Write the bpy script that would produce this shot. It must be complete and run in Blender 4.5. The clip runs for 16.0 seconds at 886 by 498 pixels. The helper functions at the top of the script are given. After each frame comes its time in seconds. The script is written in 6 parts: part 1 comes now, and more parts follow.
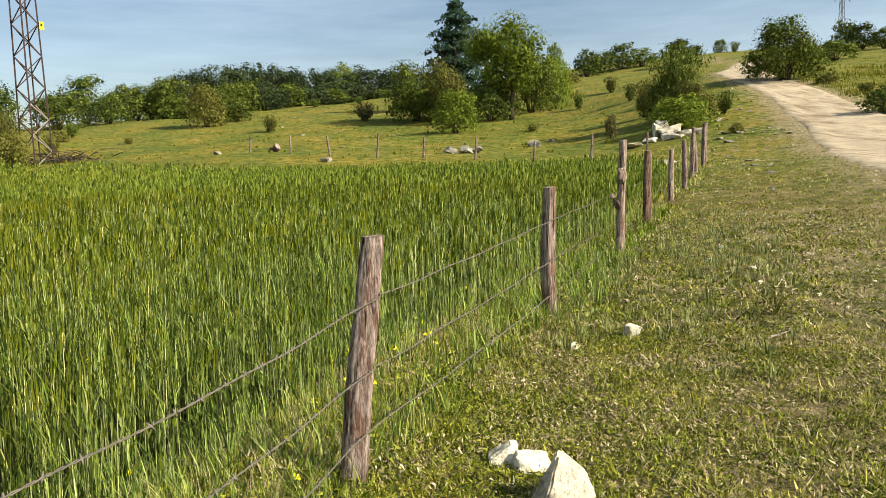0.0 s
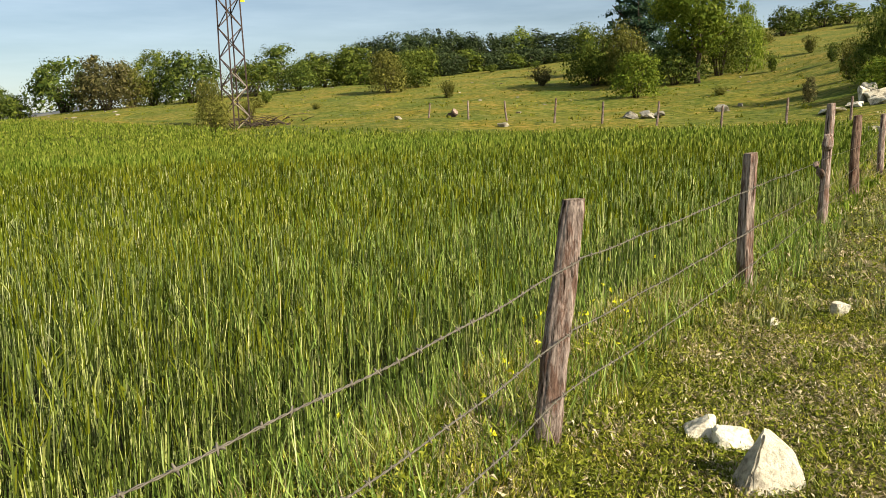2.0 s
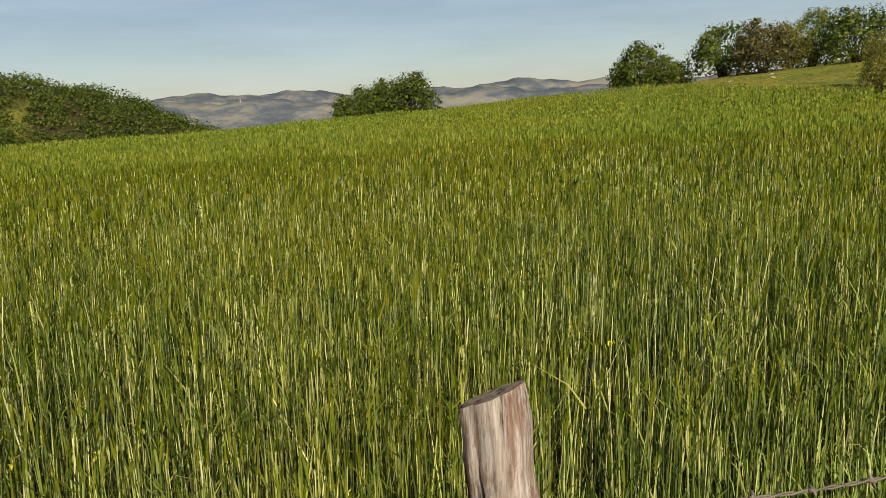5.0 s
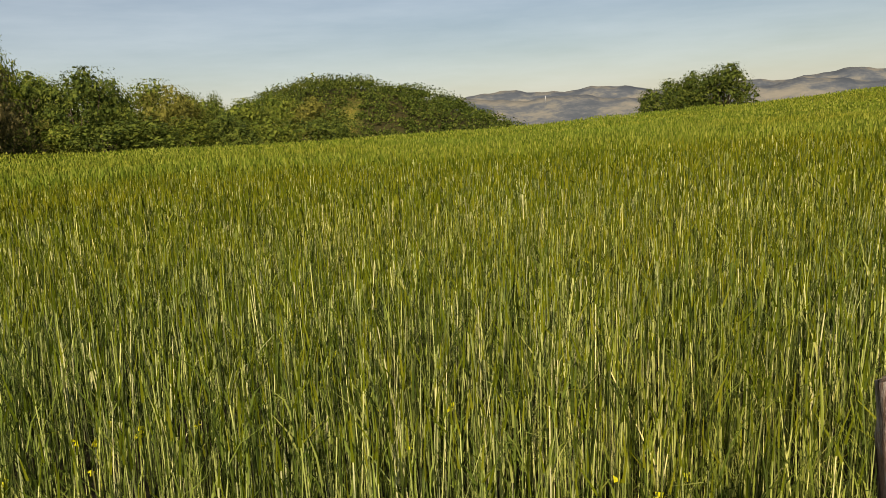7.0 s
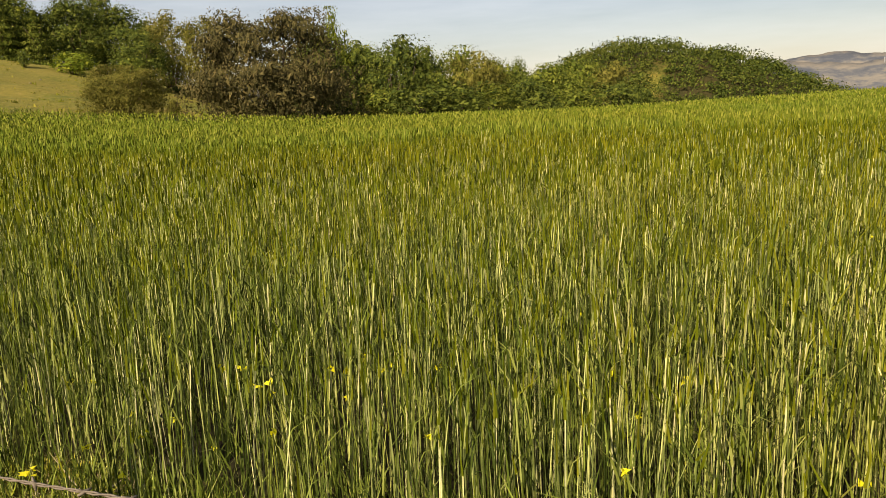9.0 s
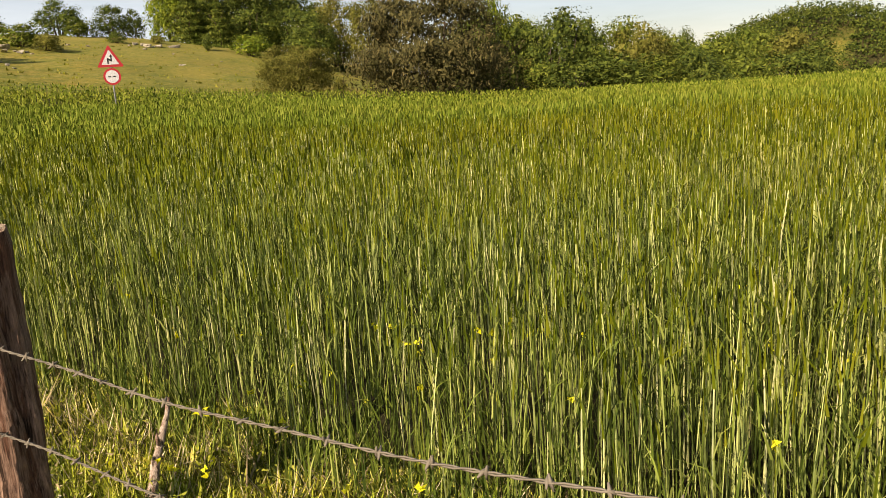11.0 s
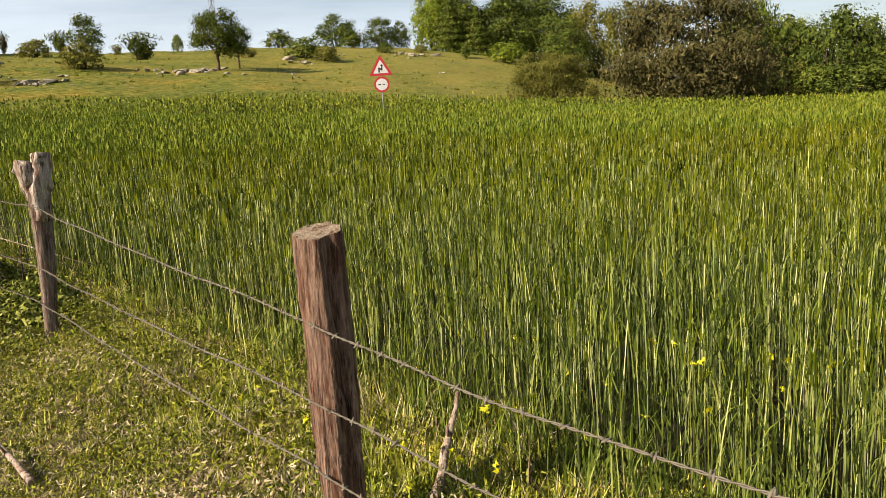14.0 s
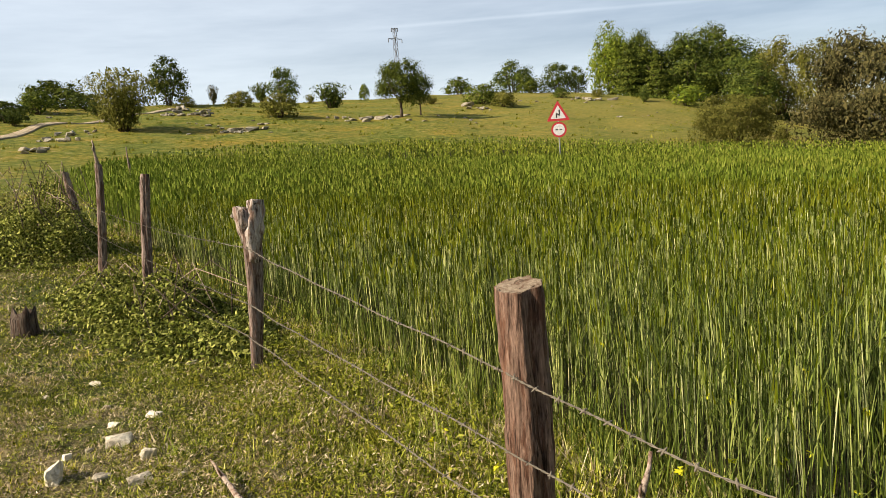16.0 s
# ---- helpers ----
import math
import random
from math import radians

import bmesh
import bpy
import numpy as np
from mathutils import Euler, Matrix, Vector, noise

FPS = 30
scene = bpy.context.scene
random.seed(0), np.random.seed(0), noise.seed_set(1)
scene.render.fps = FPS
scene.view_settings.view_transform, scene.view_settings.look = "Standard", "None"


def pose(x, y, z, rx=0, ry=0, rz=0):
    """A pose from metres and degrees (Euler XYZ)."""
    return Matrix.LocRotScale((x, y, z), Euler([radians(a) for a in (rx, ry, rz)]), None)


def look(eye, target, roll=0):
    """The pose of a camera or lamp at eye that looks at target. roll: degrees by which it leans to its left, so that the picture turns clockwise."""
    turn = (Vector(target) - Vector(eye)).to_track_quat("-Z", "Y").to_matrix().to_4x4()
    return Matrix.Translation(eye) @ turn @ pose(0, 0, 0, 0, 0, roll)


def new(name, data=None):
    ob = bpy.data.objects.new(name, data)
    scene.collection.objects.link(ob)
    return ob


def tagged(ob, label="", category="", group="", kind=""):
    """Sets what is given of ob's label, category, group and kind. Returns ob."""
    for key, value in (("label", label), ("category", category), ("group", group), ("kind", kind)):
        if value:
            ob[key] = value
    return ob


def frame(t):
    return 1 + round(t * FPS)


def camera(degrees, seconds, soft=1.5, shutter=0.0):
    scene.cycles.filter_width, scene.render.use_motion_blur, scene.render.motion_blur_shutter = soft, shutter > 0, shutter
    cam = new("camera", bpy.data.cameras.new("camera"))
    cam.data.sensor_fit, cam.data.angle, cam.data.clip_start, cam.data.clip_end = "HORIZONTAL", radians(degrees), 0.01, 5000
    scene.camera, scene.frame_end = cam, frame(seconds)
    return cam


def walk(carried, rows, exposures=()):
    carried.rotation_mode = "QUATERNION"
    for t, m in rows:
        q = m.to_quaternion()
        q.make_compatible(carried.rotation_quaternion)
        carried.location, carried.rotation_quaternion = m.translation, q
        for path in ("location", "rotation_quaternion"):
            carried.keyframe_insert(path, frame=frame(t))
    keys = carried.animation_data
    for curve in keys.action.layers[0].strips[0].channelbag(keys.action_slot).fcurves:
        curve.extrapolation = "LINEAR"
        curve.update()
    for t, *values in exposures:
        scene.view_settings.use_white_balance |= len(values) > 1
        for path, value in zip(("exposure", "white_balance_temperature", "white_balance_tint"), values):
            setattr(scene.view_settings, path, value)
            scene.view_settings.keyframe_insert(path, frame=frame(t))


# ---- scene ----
cam = camera(57.97, 16.0, soft=0.4)
# seconds, place of the eye, then its bearing to the left of +y, tilt up and lean
PATH = (
    (0, 0.267, 0.052, 1.590, 0.00, -7.29, -1.90),
    (0.5, 0.236, 0.045, 1.582, 4.21, -8.12, -1.69),
    (1, 0.218, 0.044, 1.580, 6.18, -8.64, -1.63),
    (1.5, 0.178, 0.041, 1.582, 8.18, -9.08, -1.61),
    (2, 0.133, 0.031, 1.579, 12.40, -9.31, -1.90),
    (2.5, 0.060, -0.004, 1.578, 20.30, -9.86, -2.33),
    (3, 0.002, -0.022, 1.582, 28.41, -10.14, -2.13),
    (3.5, 0.000, 0.000, 1.600, 37.31, -10.22, -1.82),
    (4, -0.003, 0.026, 1.611, 45.41, -10.25, -1.25),
    (4.5, -0.003, 0.043, 1.609, 49.61, -10.22, -1.57),
    (5, -0.016, 0.009, 1.606, 56.42, -10.04, -2.80),
    (5.2, -0.016, 0.010, 1.602, 59.14, -9.93, -3.22),
    (7.3, -0.020, -0.200, 1.559, 79.22, -9.29, -3.15),
    (7.5, -0.020, -0.200, 1.555, 79.89, -9.38, -3.16),
    (8, -0.020, -0.200, 1.544, 82.26, -9.95, -3.23),
    (8.5, -0.020, -0.110, 1.533, 92.19, -10.51, -3.23),
    (9, -0.020, 0.010, 1.523, 98.85, -10.49, -3.13),
    (9.2, -0.020, 0.030, 1.519, 100.63, -10.44, -3.25),
    (11.3, -0.000, 0.046, 1.473, 112.46, -11.47, -4.35),
    (11.5, 0.012, 0.025, 1.473, 114.15, -11.38, -4.46),
    (12, 0.043, -0.016, 1.481, 118.00, -11.16, -4.50),
    (12.5, 0.067, -0.033, 1.498, 121.16, -10.96, -4.58),
    (13, 0.078, -0.057, 1.508, 123.30, -10.65, -4.58),
    (13.5, 0.094, -0.092, 1.508, 125.54, -10.22, -4.33),
    (14, 0.126, -0.094, 1.521, 127.69, -9.83, -4.21),
    (14.5, 0.165, -0.115, 1.534, 130.88, -9.01, -4.04),
    (15, 0.197, -0.119, 1.547, 134.43, -7.99, -3.86),
    (15.5, 0.224, -0.120, 1.564, 137.50, -6.99, -4.18),
    (16, 0.239, -0.124, 1.578, 139.73, -5.87, -4.20),
)


def eye(x, y, z, bearing, tilt, lean):
    return pose(x, y, z, 90 + tilt, 0, bearing) @ pose(0, 0, 0, 0, 0, lean)


# stops, kelvin and tint: the picture warms a little as the view turns west
EXPOSURES = ((0.0, 1.03, 6300, 10), (2.0, .96, 6450, 10), (3.5, .66, 6500, 12), (5.2, .46, 6600, 13), (7.5, .60, 7200, 18), (9.0, .84, 7450, 22), (12.5, 1.02, 7000, 19), (16.0, .94, 6750, 16))
walk(cam, [(t, eye(*row)) for t, *row in PATH], EXPOSURES)

# ---- sky and sun: a clear morning, the sun low over the viewer's shoulder ----
SUN_BEARING, SUN_HEIGHT = 250.0, 33.0
world = bpy.data.worlds.new("sky")
scene.world = world
world.use_nodes = True
wn, wl = world.node_tree.nodes, world.node_tree.links
wn.clear()
sky = wn.new("ShaderNodeTexSky")
sky.sky_type, sky.sun_disc = "NISHITA", False
sky.sun_elevation, sky.sun_rotation = radians(SUN_HEIGHT), radians(-SUN_BEARING)
sky.altitude, sky.air_density, sky.dust_density, sky.ozone_density = 600, 1.0, 0.9, 1.0
# thin streaks of high cloud
coord = wn.new("ShaderNodeTexCoord")
stretch = wn.new("ShaderNodeMapping")
stretch.inputs["Scale"].default_value = (1.2, 1.2, 9.0)
stretch.inputs["Rotation"].default_value = (radians(6), radians(-4), 0)
wisps = wn.new("ShaderNodeTexNoise")
wisps.inputs["Scale"].default_value, wisps.inputs["Detail"].default_value = 1.1, 6
wisps.inputs["Roughness"].default_value = 0.62
ramp = wn.new("ShaderNodeValToRGB")
ramp.color_ramp.elements[0].position, ramp.color_ramp.elements[1].position = 0.36, 0.97
ramp.color_ramp.elements[1].color = (0.5, 0.5, 0.5, 1)
blend = wn.new("ShaderNodeMix")
blend.data_type = "RGBA"
blend.inputs["B"].default_value = (13.0, 15.0, 16.0, 1)
back = wn.new("ShaderNodeBackground")
back.inputs["Strength"].default_value = 0.05
out = wn.new("ShaderNodeOutputWorld")
wl.new(coord.outputs["Generated"], stretch.inputs["Vector"])
wl.new(stretch.outputs["Vector"], wisps.inputs["Vector"])
wl.new(wisps.outputs["Fac"], ramp.inputs["Fac"])
# the veil of cloud thickens towards the south-west
lean_to = wn.new("ShaderNodeVectorMath")
lean_to.operation = "DOT_PRODUCT"
lean_to.inputs[1].default_value = (0.25, -0.97, 0.0)
veil = wn.new("ShaderNodeMapRange")
veil.inputs["From Min"].default_value, veil.inputs["From Max"].default_value, veil.inputs["To Max"].default_value = -0.2, 1.0, 0.33
veil_sum = wn.new("ShaderNodeMath")
veil_sum.use_clamp = True
wl.new(coord.outputs["Generated"], lean_to.inputs[0])
wl.new(lean_to.outputs["Value"], veil.inputs["Value"])
wl.new(ramp.outputs["Color"], veil_sum.inputs[0])
wl.new(veil.outputs["Result"], veil_sum.inputs[1])
# an old vapour trail low in the south
TRAIL_A, TRAIL_B = (-0.6518, -0.7386, 0.172), (-0.8305, -0.5311, 0.168)
trail_axis, trail_mid = Vector(TRAIL_A).cross(Vector(TRAIL_B)).normalized(), (Vector(TRAIL_A) + Vector(TRAIL_B)).normalized()
off_line, along = wn.new("ShaderNodeVectorMath"), wn.new("ShaderNodeVectorMath")
off_line.operation = along.operation = "DOT_PRODUCT"
off_line.inputs[1].default_value, along.inputs[1].default_value = trail_axis, trail_mid
width_ = wn.new("ShaderNodeMath")
width_.operation = "ABSOLUTE"
thin_, ends = wn.new("ShaderNodeMapRange"), wn.new("ShaderNodeMapRange")
for node, a, b, c in ((thin_, .0004, .0030, (.085, 0)), (ends, .972, .992, (0, 1))):
    node.inputs["From Min"].default_value, node.inputs["From Max"].default_value = a, b
    node.inputs["To Min"].default_value, node.inputs["To Max"].default_value = c
trail, trail_sum = wn.new("ShaderNodeMath"), wn.new("ShaderNodeMath")
trail.operation, trail_sum.use_clamp = "MULTIPLY", True
for node in (off_line, along):
    wl.new(coord.outputs["Generated"], node.inputs[0])
wl.new(off_line.outputs["Value"], width_.inputs[0])
wl.new(width_.outputs["Value"], thin_.inputs["Value"])
wl.new(along.outputs["Value"], ends.inputs["Value"])
wl.new(thin_.outputs["Result"], trail.inputs[0])
wl.new(ends.outputs["Result"], trail.inputs[1])
wl.new(veil_sum.outputs["Value"], trail_sum.inputs[0])
wl.new(trail.outputs["Value"], trail_sum.inputs[1])
wl.new(trail_sum.outputs["Value"], blend.inputs["Factor"])
wl.new(sky.outputs["Color"], blend.inputs["A"])
wl.new(blend.outputs["Result"], back.inputs["Color"])
wl.new(back.outputs["Background"], out.inputs["Surface"])

sun_data = bpy.data.lights.new("sun", "SUN")
sun_data.energy, sun_data.angle, sun_data.color = 5.0, radians(0.53), (1.0, 0.90, 0.72)
sun = new("sun", sun_data)
_b, _h = radians(SUN_BEARING), radians(SUN_HEIGHT)
sun_way = Vector((-math.sin(_b) * math.cos(_h), math.cos(_b) * math.cos(_h), math.sin(_h)))
sun.matrix_world = look(sun_way * 60, (0, 0, 0))


# ---- materials ----
def material(name, roughness=0.8, specular=0.25):
    m = bpy.data.materials.new(name)
    m.use_nodes = True
    b = m.node_tree.nodes["Principled BSDF"]
    b.inputs["Roughness"].default_value = roughness
    b.inputs["Specular IOR Level"].default_value = specular
    return m, m.node_tree.nodes, m.node_tree.links, b


def color_ramp(nodes, stops):
    r = nodes.new("ShaderNodeValToRGB")
    while len(r.color_ramp.elements) < len(stops):
        r.color_ramp.elements.new(0.5)
    for e, (p, c) in zip(r.color_ramp.elements, stops):
        e.position, e.color = p, (*c, 1)
    return r


def noise_node(nodes, links, scale, detail=4, rough=0.6, vector=None):
    n = nodes.new("ShaderNodeTexNoise")
    n.inputs["Scale"].default_value, n.inputs["Detail"].default_value, n.inputs["Roughness"].default_value = scale, detail, rough
    if vector is not None:
        links.new(vector, n.inputs["Vector"])
    return n


def mix_color(nodes, links, fac, a, b, kind="MIX"):
    m = nodes.new("ShaderNodeMix")
    m.data_type, m.blend_type = "RGBA", kind
    for key, value in (("Factor", fac), ("A", a), ("B", b)):
        if isinstance(value, (int, float)):
            m.inputs[key].default_value = value
        elif isinstance(value, tuple):
            m.inputs[key].default_value = (*value, 1)
        else:
            links.new(value, m.inputs[key])
    return m.outputs["Result"]


def bump(nodes, links, b, source, strength, distance):
    n = nodes.new("ShaderNodeBump")
    n.inputs["Strength"].default_value, n.inputs["Distance"].default_value = strength, distance
    links.new(source, n.inputs["Height"])
    links.new(n.outputs["Normal"], b.inputs["Normal"])


def leafy(name, stops, clear=0.35, patch=0.0, patch_stops=None, rough=0.6, fleck=0.0):
    """Leaves or blades: colour varies from piece to piece and by patches; some light passes through."""
    m, n, l, b = material(name, rough, 0.04)
    geo = n.new("ShaderNodeNewGeometry")
    r = color_ramp(n, stops)
    l.new(geo.outputs["Random Per Island"], r.inputs["Fac"])
    col = r.outputs["Color"]
    if patch_stops:
        pn = noise_node(n, l, patch, 3, 0.6, geo.outputs["Position"])
        pr = color_ramp(n, patch_stops)
        l.new(pn.outputs["Fac"], pr.inputs["Fac"])
        col = mix_color(n, l, 0.6, col, mix_color(n, l, 1.0, col, pr.outputs["Color"], "MULTIPLY"))
    if fleck:
        # sheaths, nodes and worn spots along each stem
        fn = noise_node(n, l, fleck, 2, 0.5, geo.outputs["Position"])
        fr = color_ramp(n, ((.36, (.48, .55, .5)), (.48, (1.0, 1.02, 1.0)), (.60, (1.38, 1.34, 1.25))))
        l.new(fn.outputs["Fac"], fr.inputs["Fac"])
        col = mix_color(n, l, 1.0, col, fr.outputs["Color"], "MULTIPLY")
    info = n.new("ShaderNodeObjectInfo")
    hsv = n.new("ShaderNodeHueSaturation")
    mul = n.new("ShaderNodeMapRange")
    mul.inputs["To Min"].default_value, mul.inputs["To Max"].default_value = 0.78, 1.22
    l.new(info.outputs["Random"], mul.inputs["Value"])
    l.new(mul.outputs["Result"], hsv.inputs["Value"])
    l.new(col, hsv.inputs["Color"])
    col = hsv.outputs["Color"]
    l.new(col, b.inputs["Base Color"])
    tr = n.new("ShaderNodeBsdfTranslucent")
    l.new(col, tr.inputs["Color"])
    mx = n.new("ShaderNodeMixShader")
    mx.inputs["Fac"].default_value = clear
    l.new(b.outputs["BSDF"], mx.inputs[1])
    l.new(tr.outputs["BSDF"], mx.inputs[2])
    l.new(mx.outputs["Shader"], n["Material Output"].inputs["Surface"])
    return m


# darkest stops of the stems paint in the shaded gaps of the rye
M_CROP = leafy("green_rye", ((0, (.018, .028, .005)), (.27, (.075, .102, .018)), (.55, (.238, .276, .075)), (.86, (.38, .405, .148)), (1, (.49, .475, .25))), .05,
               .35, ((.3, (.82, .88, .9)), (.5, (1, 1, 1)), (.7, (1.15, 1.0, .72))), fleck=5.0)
M_EAR = leafy("rye_ears", ((0, (.048, .069, .005)), (.5, (.121, .149, .007)), (1, (.205, .211, .015))), .25,
              .22, ((.3, (.7, .85, .8)), (.5, (1, 1, 1)), (.7, (1.2, 1.05, .75))))
# blades too: lowest stop set down to imitate shade among the stems
M_BLADE = leafy("rye_blades", ((0, (.023, .038, .006)), (.4, (.085, .120, .017)), (.8, (.18, .222, .036)), (1, (.31, .325, .09))), .1,
                .35, ((.3, (.8, .9, .95)), (.5, (1, 1, 1)), (.7, (1.2, 1.0, .7))))
M_FIELD = leafy("distant_rye", ((0, (.042, .066, .006)), (.5, (.098, .128, .012)), (1, (.19, .205, .035))), .14,
                .09, ((.3, (.74, .92, .85)), (.5, (1, 1, 1)), (.7, (1.2, 1.02, .8))))
M_LUSH = leafy("lush_grass", ((0, (.03, .055, .004)), (.5, (.105, .155, .012)), (1, (.24, .29, .04))), .12,
               3.0, ((.3, (.7, .9, .8)), (.5, (1, 1, 1)), (.7, (1.25, 1.08, .8))))
M_SAGE = leafy("grey_green_weeds", ((0, (.06, .075, .016)), (.5, (.18, .20, .06)), (1, (.36, .37, .16))), .1,
               2.0, ((.3, (.75, .9, .8)), (.5, (1, 1, 1)), (.7, (1.15, 1.05, .95))))
M_SHOOT = leafy("fresh_shoots", ((0, (.055, .095, .018)), (.4, (.15, .22, .035)), (.8, (.27, .35, .075)), (1, (.40, .46, .15))), .25)
M_MEADOW = leafy("meadow_tufts", ((0, (.085, .10, .010)), (.5, (.14, .145, .015)), (1, (.22, .20, .035))), .2)
M_GRASS = leafy("verge_grass", ((0, (.035, .048, .004)), (.35, (.15, .172, .013)), (.75, (.325, .33, .04)), (1, (.56, .53, .19))), .05,
                2.2, ((.33, (.5, .82, .55)), (.5, (1, 1, 1)), (.66, (1.45, 1.12, .95))))
M_DRY = leafy("dry_grass", ((0, (.17, .125, .06)), (.6, (.40, .32, .18)), (1, (.66, .56, .37))), .1)
M_WEED = leafy("weed_leaves", ((0, (.034, .048, .004)), (.6, (.16, .178, .014)), (1, (.335, .335, .05))), .07)
M_FLOWER = leafy("yellow_petals", ((0, (.66, .62, .015)), (1, (.82, .80, .05))), .3)

M_LEAF = {
    "mid": leafy("leaves_mid_green", ((0, (.032, .052, .008)), (.5, (.082, .108, .015)), (1, (.17, .19, .03))), .14),
    "light": leafy("leaves_light_green", ((0, (.065, .10, .010)), (.5, (.135, .18, .018)), (1, (.23, .26, .03))), .2),
    "dark": leafy("leaves_dark_green", ((0, (.024, .040, .008)), (.5, (.062, .086, .015)), (1, (.125, .148, .024))), .12),
    "olive": leafy("leaves_olive", ((0, (.06, .066, .011)), (.5, (.12, .12, .022)), (1, (.19, .175, .04))), .14),
    "brown": leafy("leaves_brownish", ((0, (.036, .036, .012)), (.5, (.078, .073, .026)), (1, (.145, .122, .046))), .12),
    "needle": leafy("needles", ((0, (.012, .026, .014)), (.5, (.026, .048, .024)), (1, (.045, .07, .032))), .12),
    # far trees: bluish distance haze is put into the leaf colour
    "far": leafy("haze_tinted_dark_leaves", ((0, (.016, .028, .011)), (.5, (.038, .055, .021)), (1, (.074, .092, .034))), .1),
    "wood": leafy("woodland_leaves", ((0, (.017, .030, .005)), (.5, (.045, .062, .011)), (1, (.10, .115, .020))), .12,
                  .05, ((.35, (.75, .85, .8)), (.55, (1, 1, 1)), (.7, (1.2, 1.05, .8)))),
    "bramble": leafy("bramble_leaves", ((0, (.014, .021, .004)), (.5, (.125, .15, .02)), (1, (.42, .42, .11))), .1),
}


def bark(name, dark, light):
    m, n, l, b = material(name, 0.9, 0.15)
    co = n.new("ShaderNodeTexCoord")
    mp = n.new("ShaderNodeMapping")
    mp.inputs["Scale"].default_value = (1, 1, 0.07)
    l.new(co.outputs["Object"], mp.inputs["Vector"])
    fine = noise_node(n, l, 85, 8, 0.75, mp.outputs["Vector"])
    broad = noise_node(n, l, 9, 3, 0.6, co.outputs["Object"])
    info = n.new("ShaderNodeObjectInfo")
    r = color_ramp(n, ((.35, dark), (.5, tuple((p + q) / 2 for p, q in zip(dark, light))), (.64, light)))
    l.new(fine.outputs["Fac"], r.inputs["Fac"])
    col = mix_color(n, l, broad.outputs["Fac"], r.outputs["Color"], mix_color(n, l, 1.0, r.outputs["Color"], (.62, .55, .5), "MULTIPLY"))
    # long dark cracks along the grain
    mp2 = n.new("ShaderNodeMapping")
    mp2.inputs["Scale"].default_value = (1, 1, 0.05)
    l.new(co.outputs["Object"], mp2.inputs["Vector"])
    crack = noise_node(n, l, 46, 5, 0.6, mp2.outputs["Vector"])
    split = color_ramp(n, ((.36, (.16, .14, .12)), (.43, (1, 1, 1))))
    l.new(crack.outputs["Fac"], split.inputs["Fac"])
    col = mix_color(n, l, 1.0, col, split.outputs["Color"], "MULTIPLY")
    # worn strips where the old surface has split away
    mp3 = n.new("ShaderNodeMapping")
    mp3.inputs["Scale"].default_value = (1, 1, 0.15)
    l.new(co.outputs["Object"], mp3.inputs["Vector"])
    strip = noise_node(n, l, 24, 7, 0.72, mp3.outputs["Vector"])
    worn = color_ramp(n, ((.44, (.55, .42, .36)), (.5, (.92, .88, .86)), (.6, (1.0, .98, .96)), (.66, (1.3, 1.28, 1.24))))
    l.new(strip.outputs["Fac"], worn.inputs["Fac"])
    col = mix_color(n, l, 1.0, col, worn.outputs["Color"], "MULTIPLY")
    hsv = n.new("ShaderNodeHueSaturation")
    mr = n.new("ShaderNodeMapRange")
    mr.inputs["To Min"].default_value, mr.inputs["To Max"].default_value = .8, 1.15
    l.new(info.outputs["Random"], mr.inputs["Value"])
    l.new(mr.outputs["Result"], hsv.inputs["Value"])
    l.new(col, hsv.inputs["Color"])
    l.new(hsv.outputs["Color"], b.inputs["Base Color"])
    bump(n, l, b, fine.outputs["Fac"], 1.0, 0.011)
    return m


M_POST = bark("weathered_post_wood", (.10, .072, .058), (.54, .45, .39))
M_POST_RED = bark("reddish_post_wood", (.035, .022, .016), (.40, .275, .205))
M_POST_PALE = bark("bleached_post_wood", (.35, .305, .26), (.86, .81, .74))
M_POST_END = bark("sawn_post_end", (.20, .16, .11), (.42, .36, .27))
M_BARK = bark("tree_bark", (.05, .04, .03), (.17, .14, .11))
M_STICK = bark("dead_stick_wood", (.24, .19, .15), (.62, .54, .45))


def plain_metal(name, color, rough, metal=1.0):
    m, n, l, b = material(name, rough, 0.4)
    co = n.new("ShaderNodeTexCoord")
    ns = noise_node(n, l, 35, 4, 0.6, co.outputs["Object"])
    r = color_ramp(n, ((.3, tuple(c * .55 for c in color)), (.7, color)))
    l.new(ns.outputs["Fac"], r.inputs["Fac"])
    l.new(r.outputs["Color"], b.inputs["Base Color"])
    b.inputs["Metallic"].default_value = metal
    return m


M_WIRE = plain_metal("weathered_wire", (.175, .15, .11), .75, .1)
M_STEEL = plain_metal("dark_lattice_steel", (.065, .038, .028), .8, 0)
M_STEEL_PALE = plain_metal("pale_lattice_steel", (.36, .29, .22), .65, .3)
M_PYLON = plain_metal("grey_pylon_steel", (.22, .23, .25), .6, .3)
M_GALV = plain_metal("galvanised_pole", (.45, .46, .46), .5, .6)
M_WHITE = plain_metal("white_sign_face", (.78, .78, .76), .45, 0)
M_RED = plain_metal("red_sign_border", (.55, .035, .045), .45, 0)
M_BLACK = plain_metal("black_sign_print", (.02, .02, .02), .5, 0)
M_YELLOW = plain_metal("yellow_warning_plate", (.8, .72, .02), .5, 0)


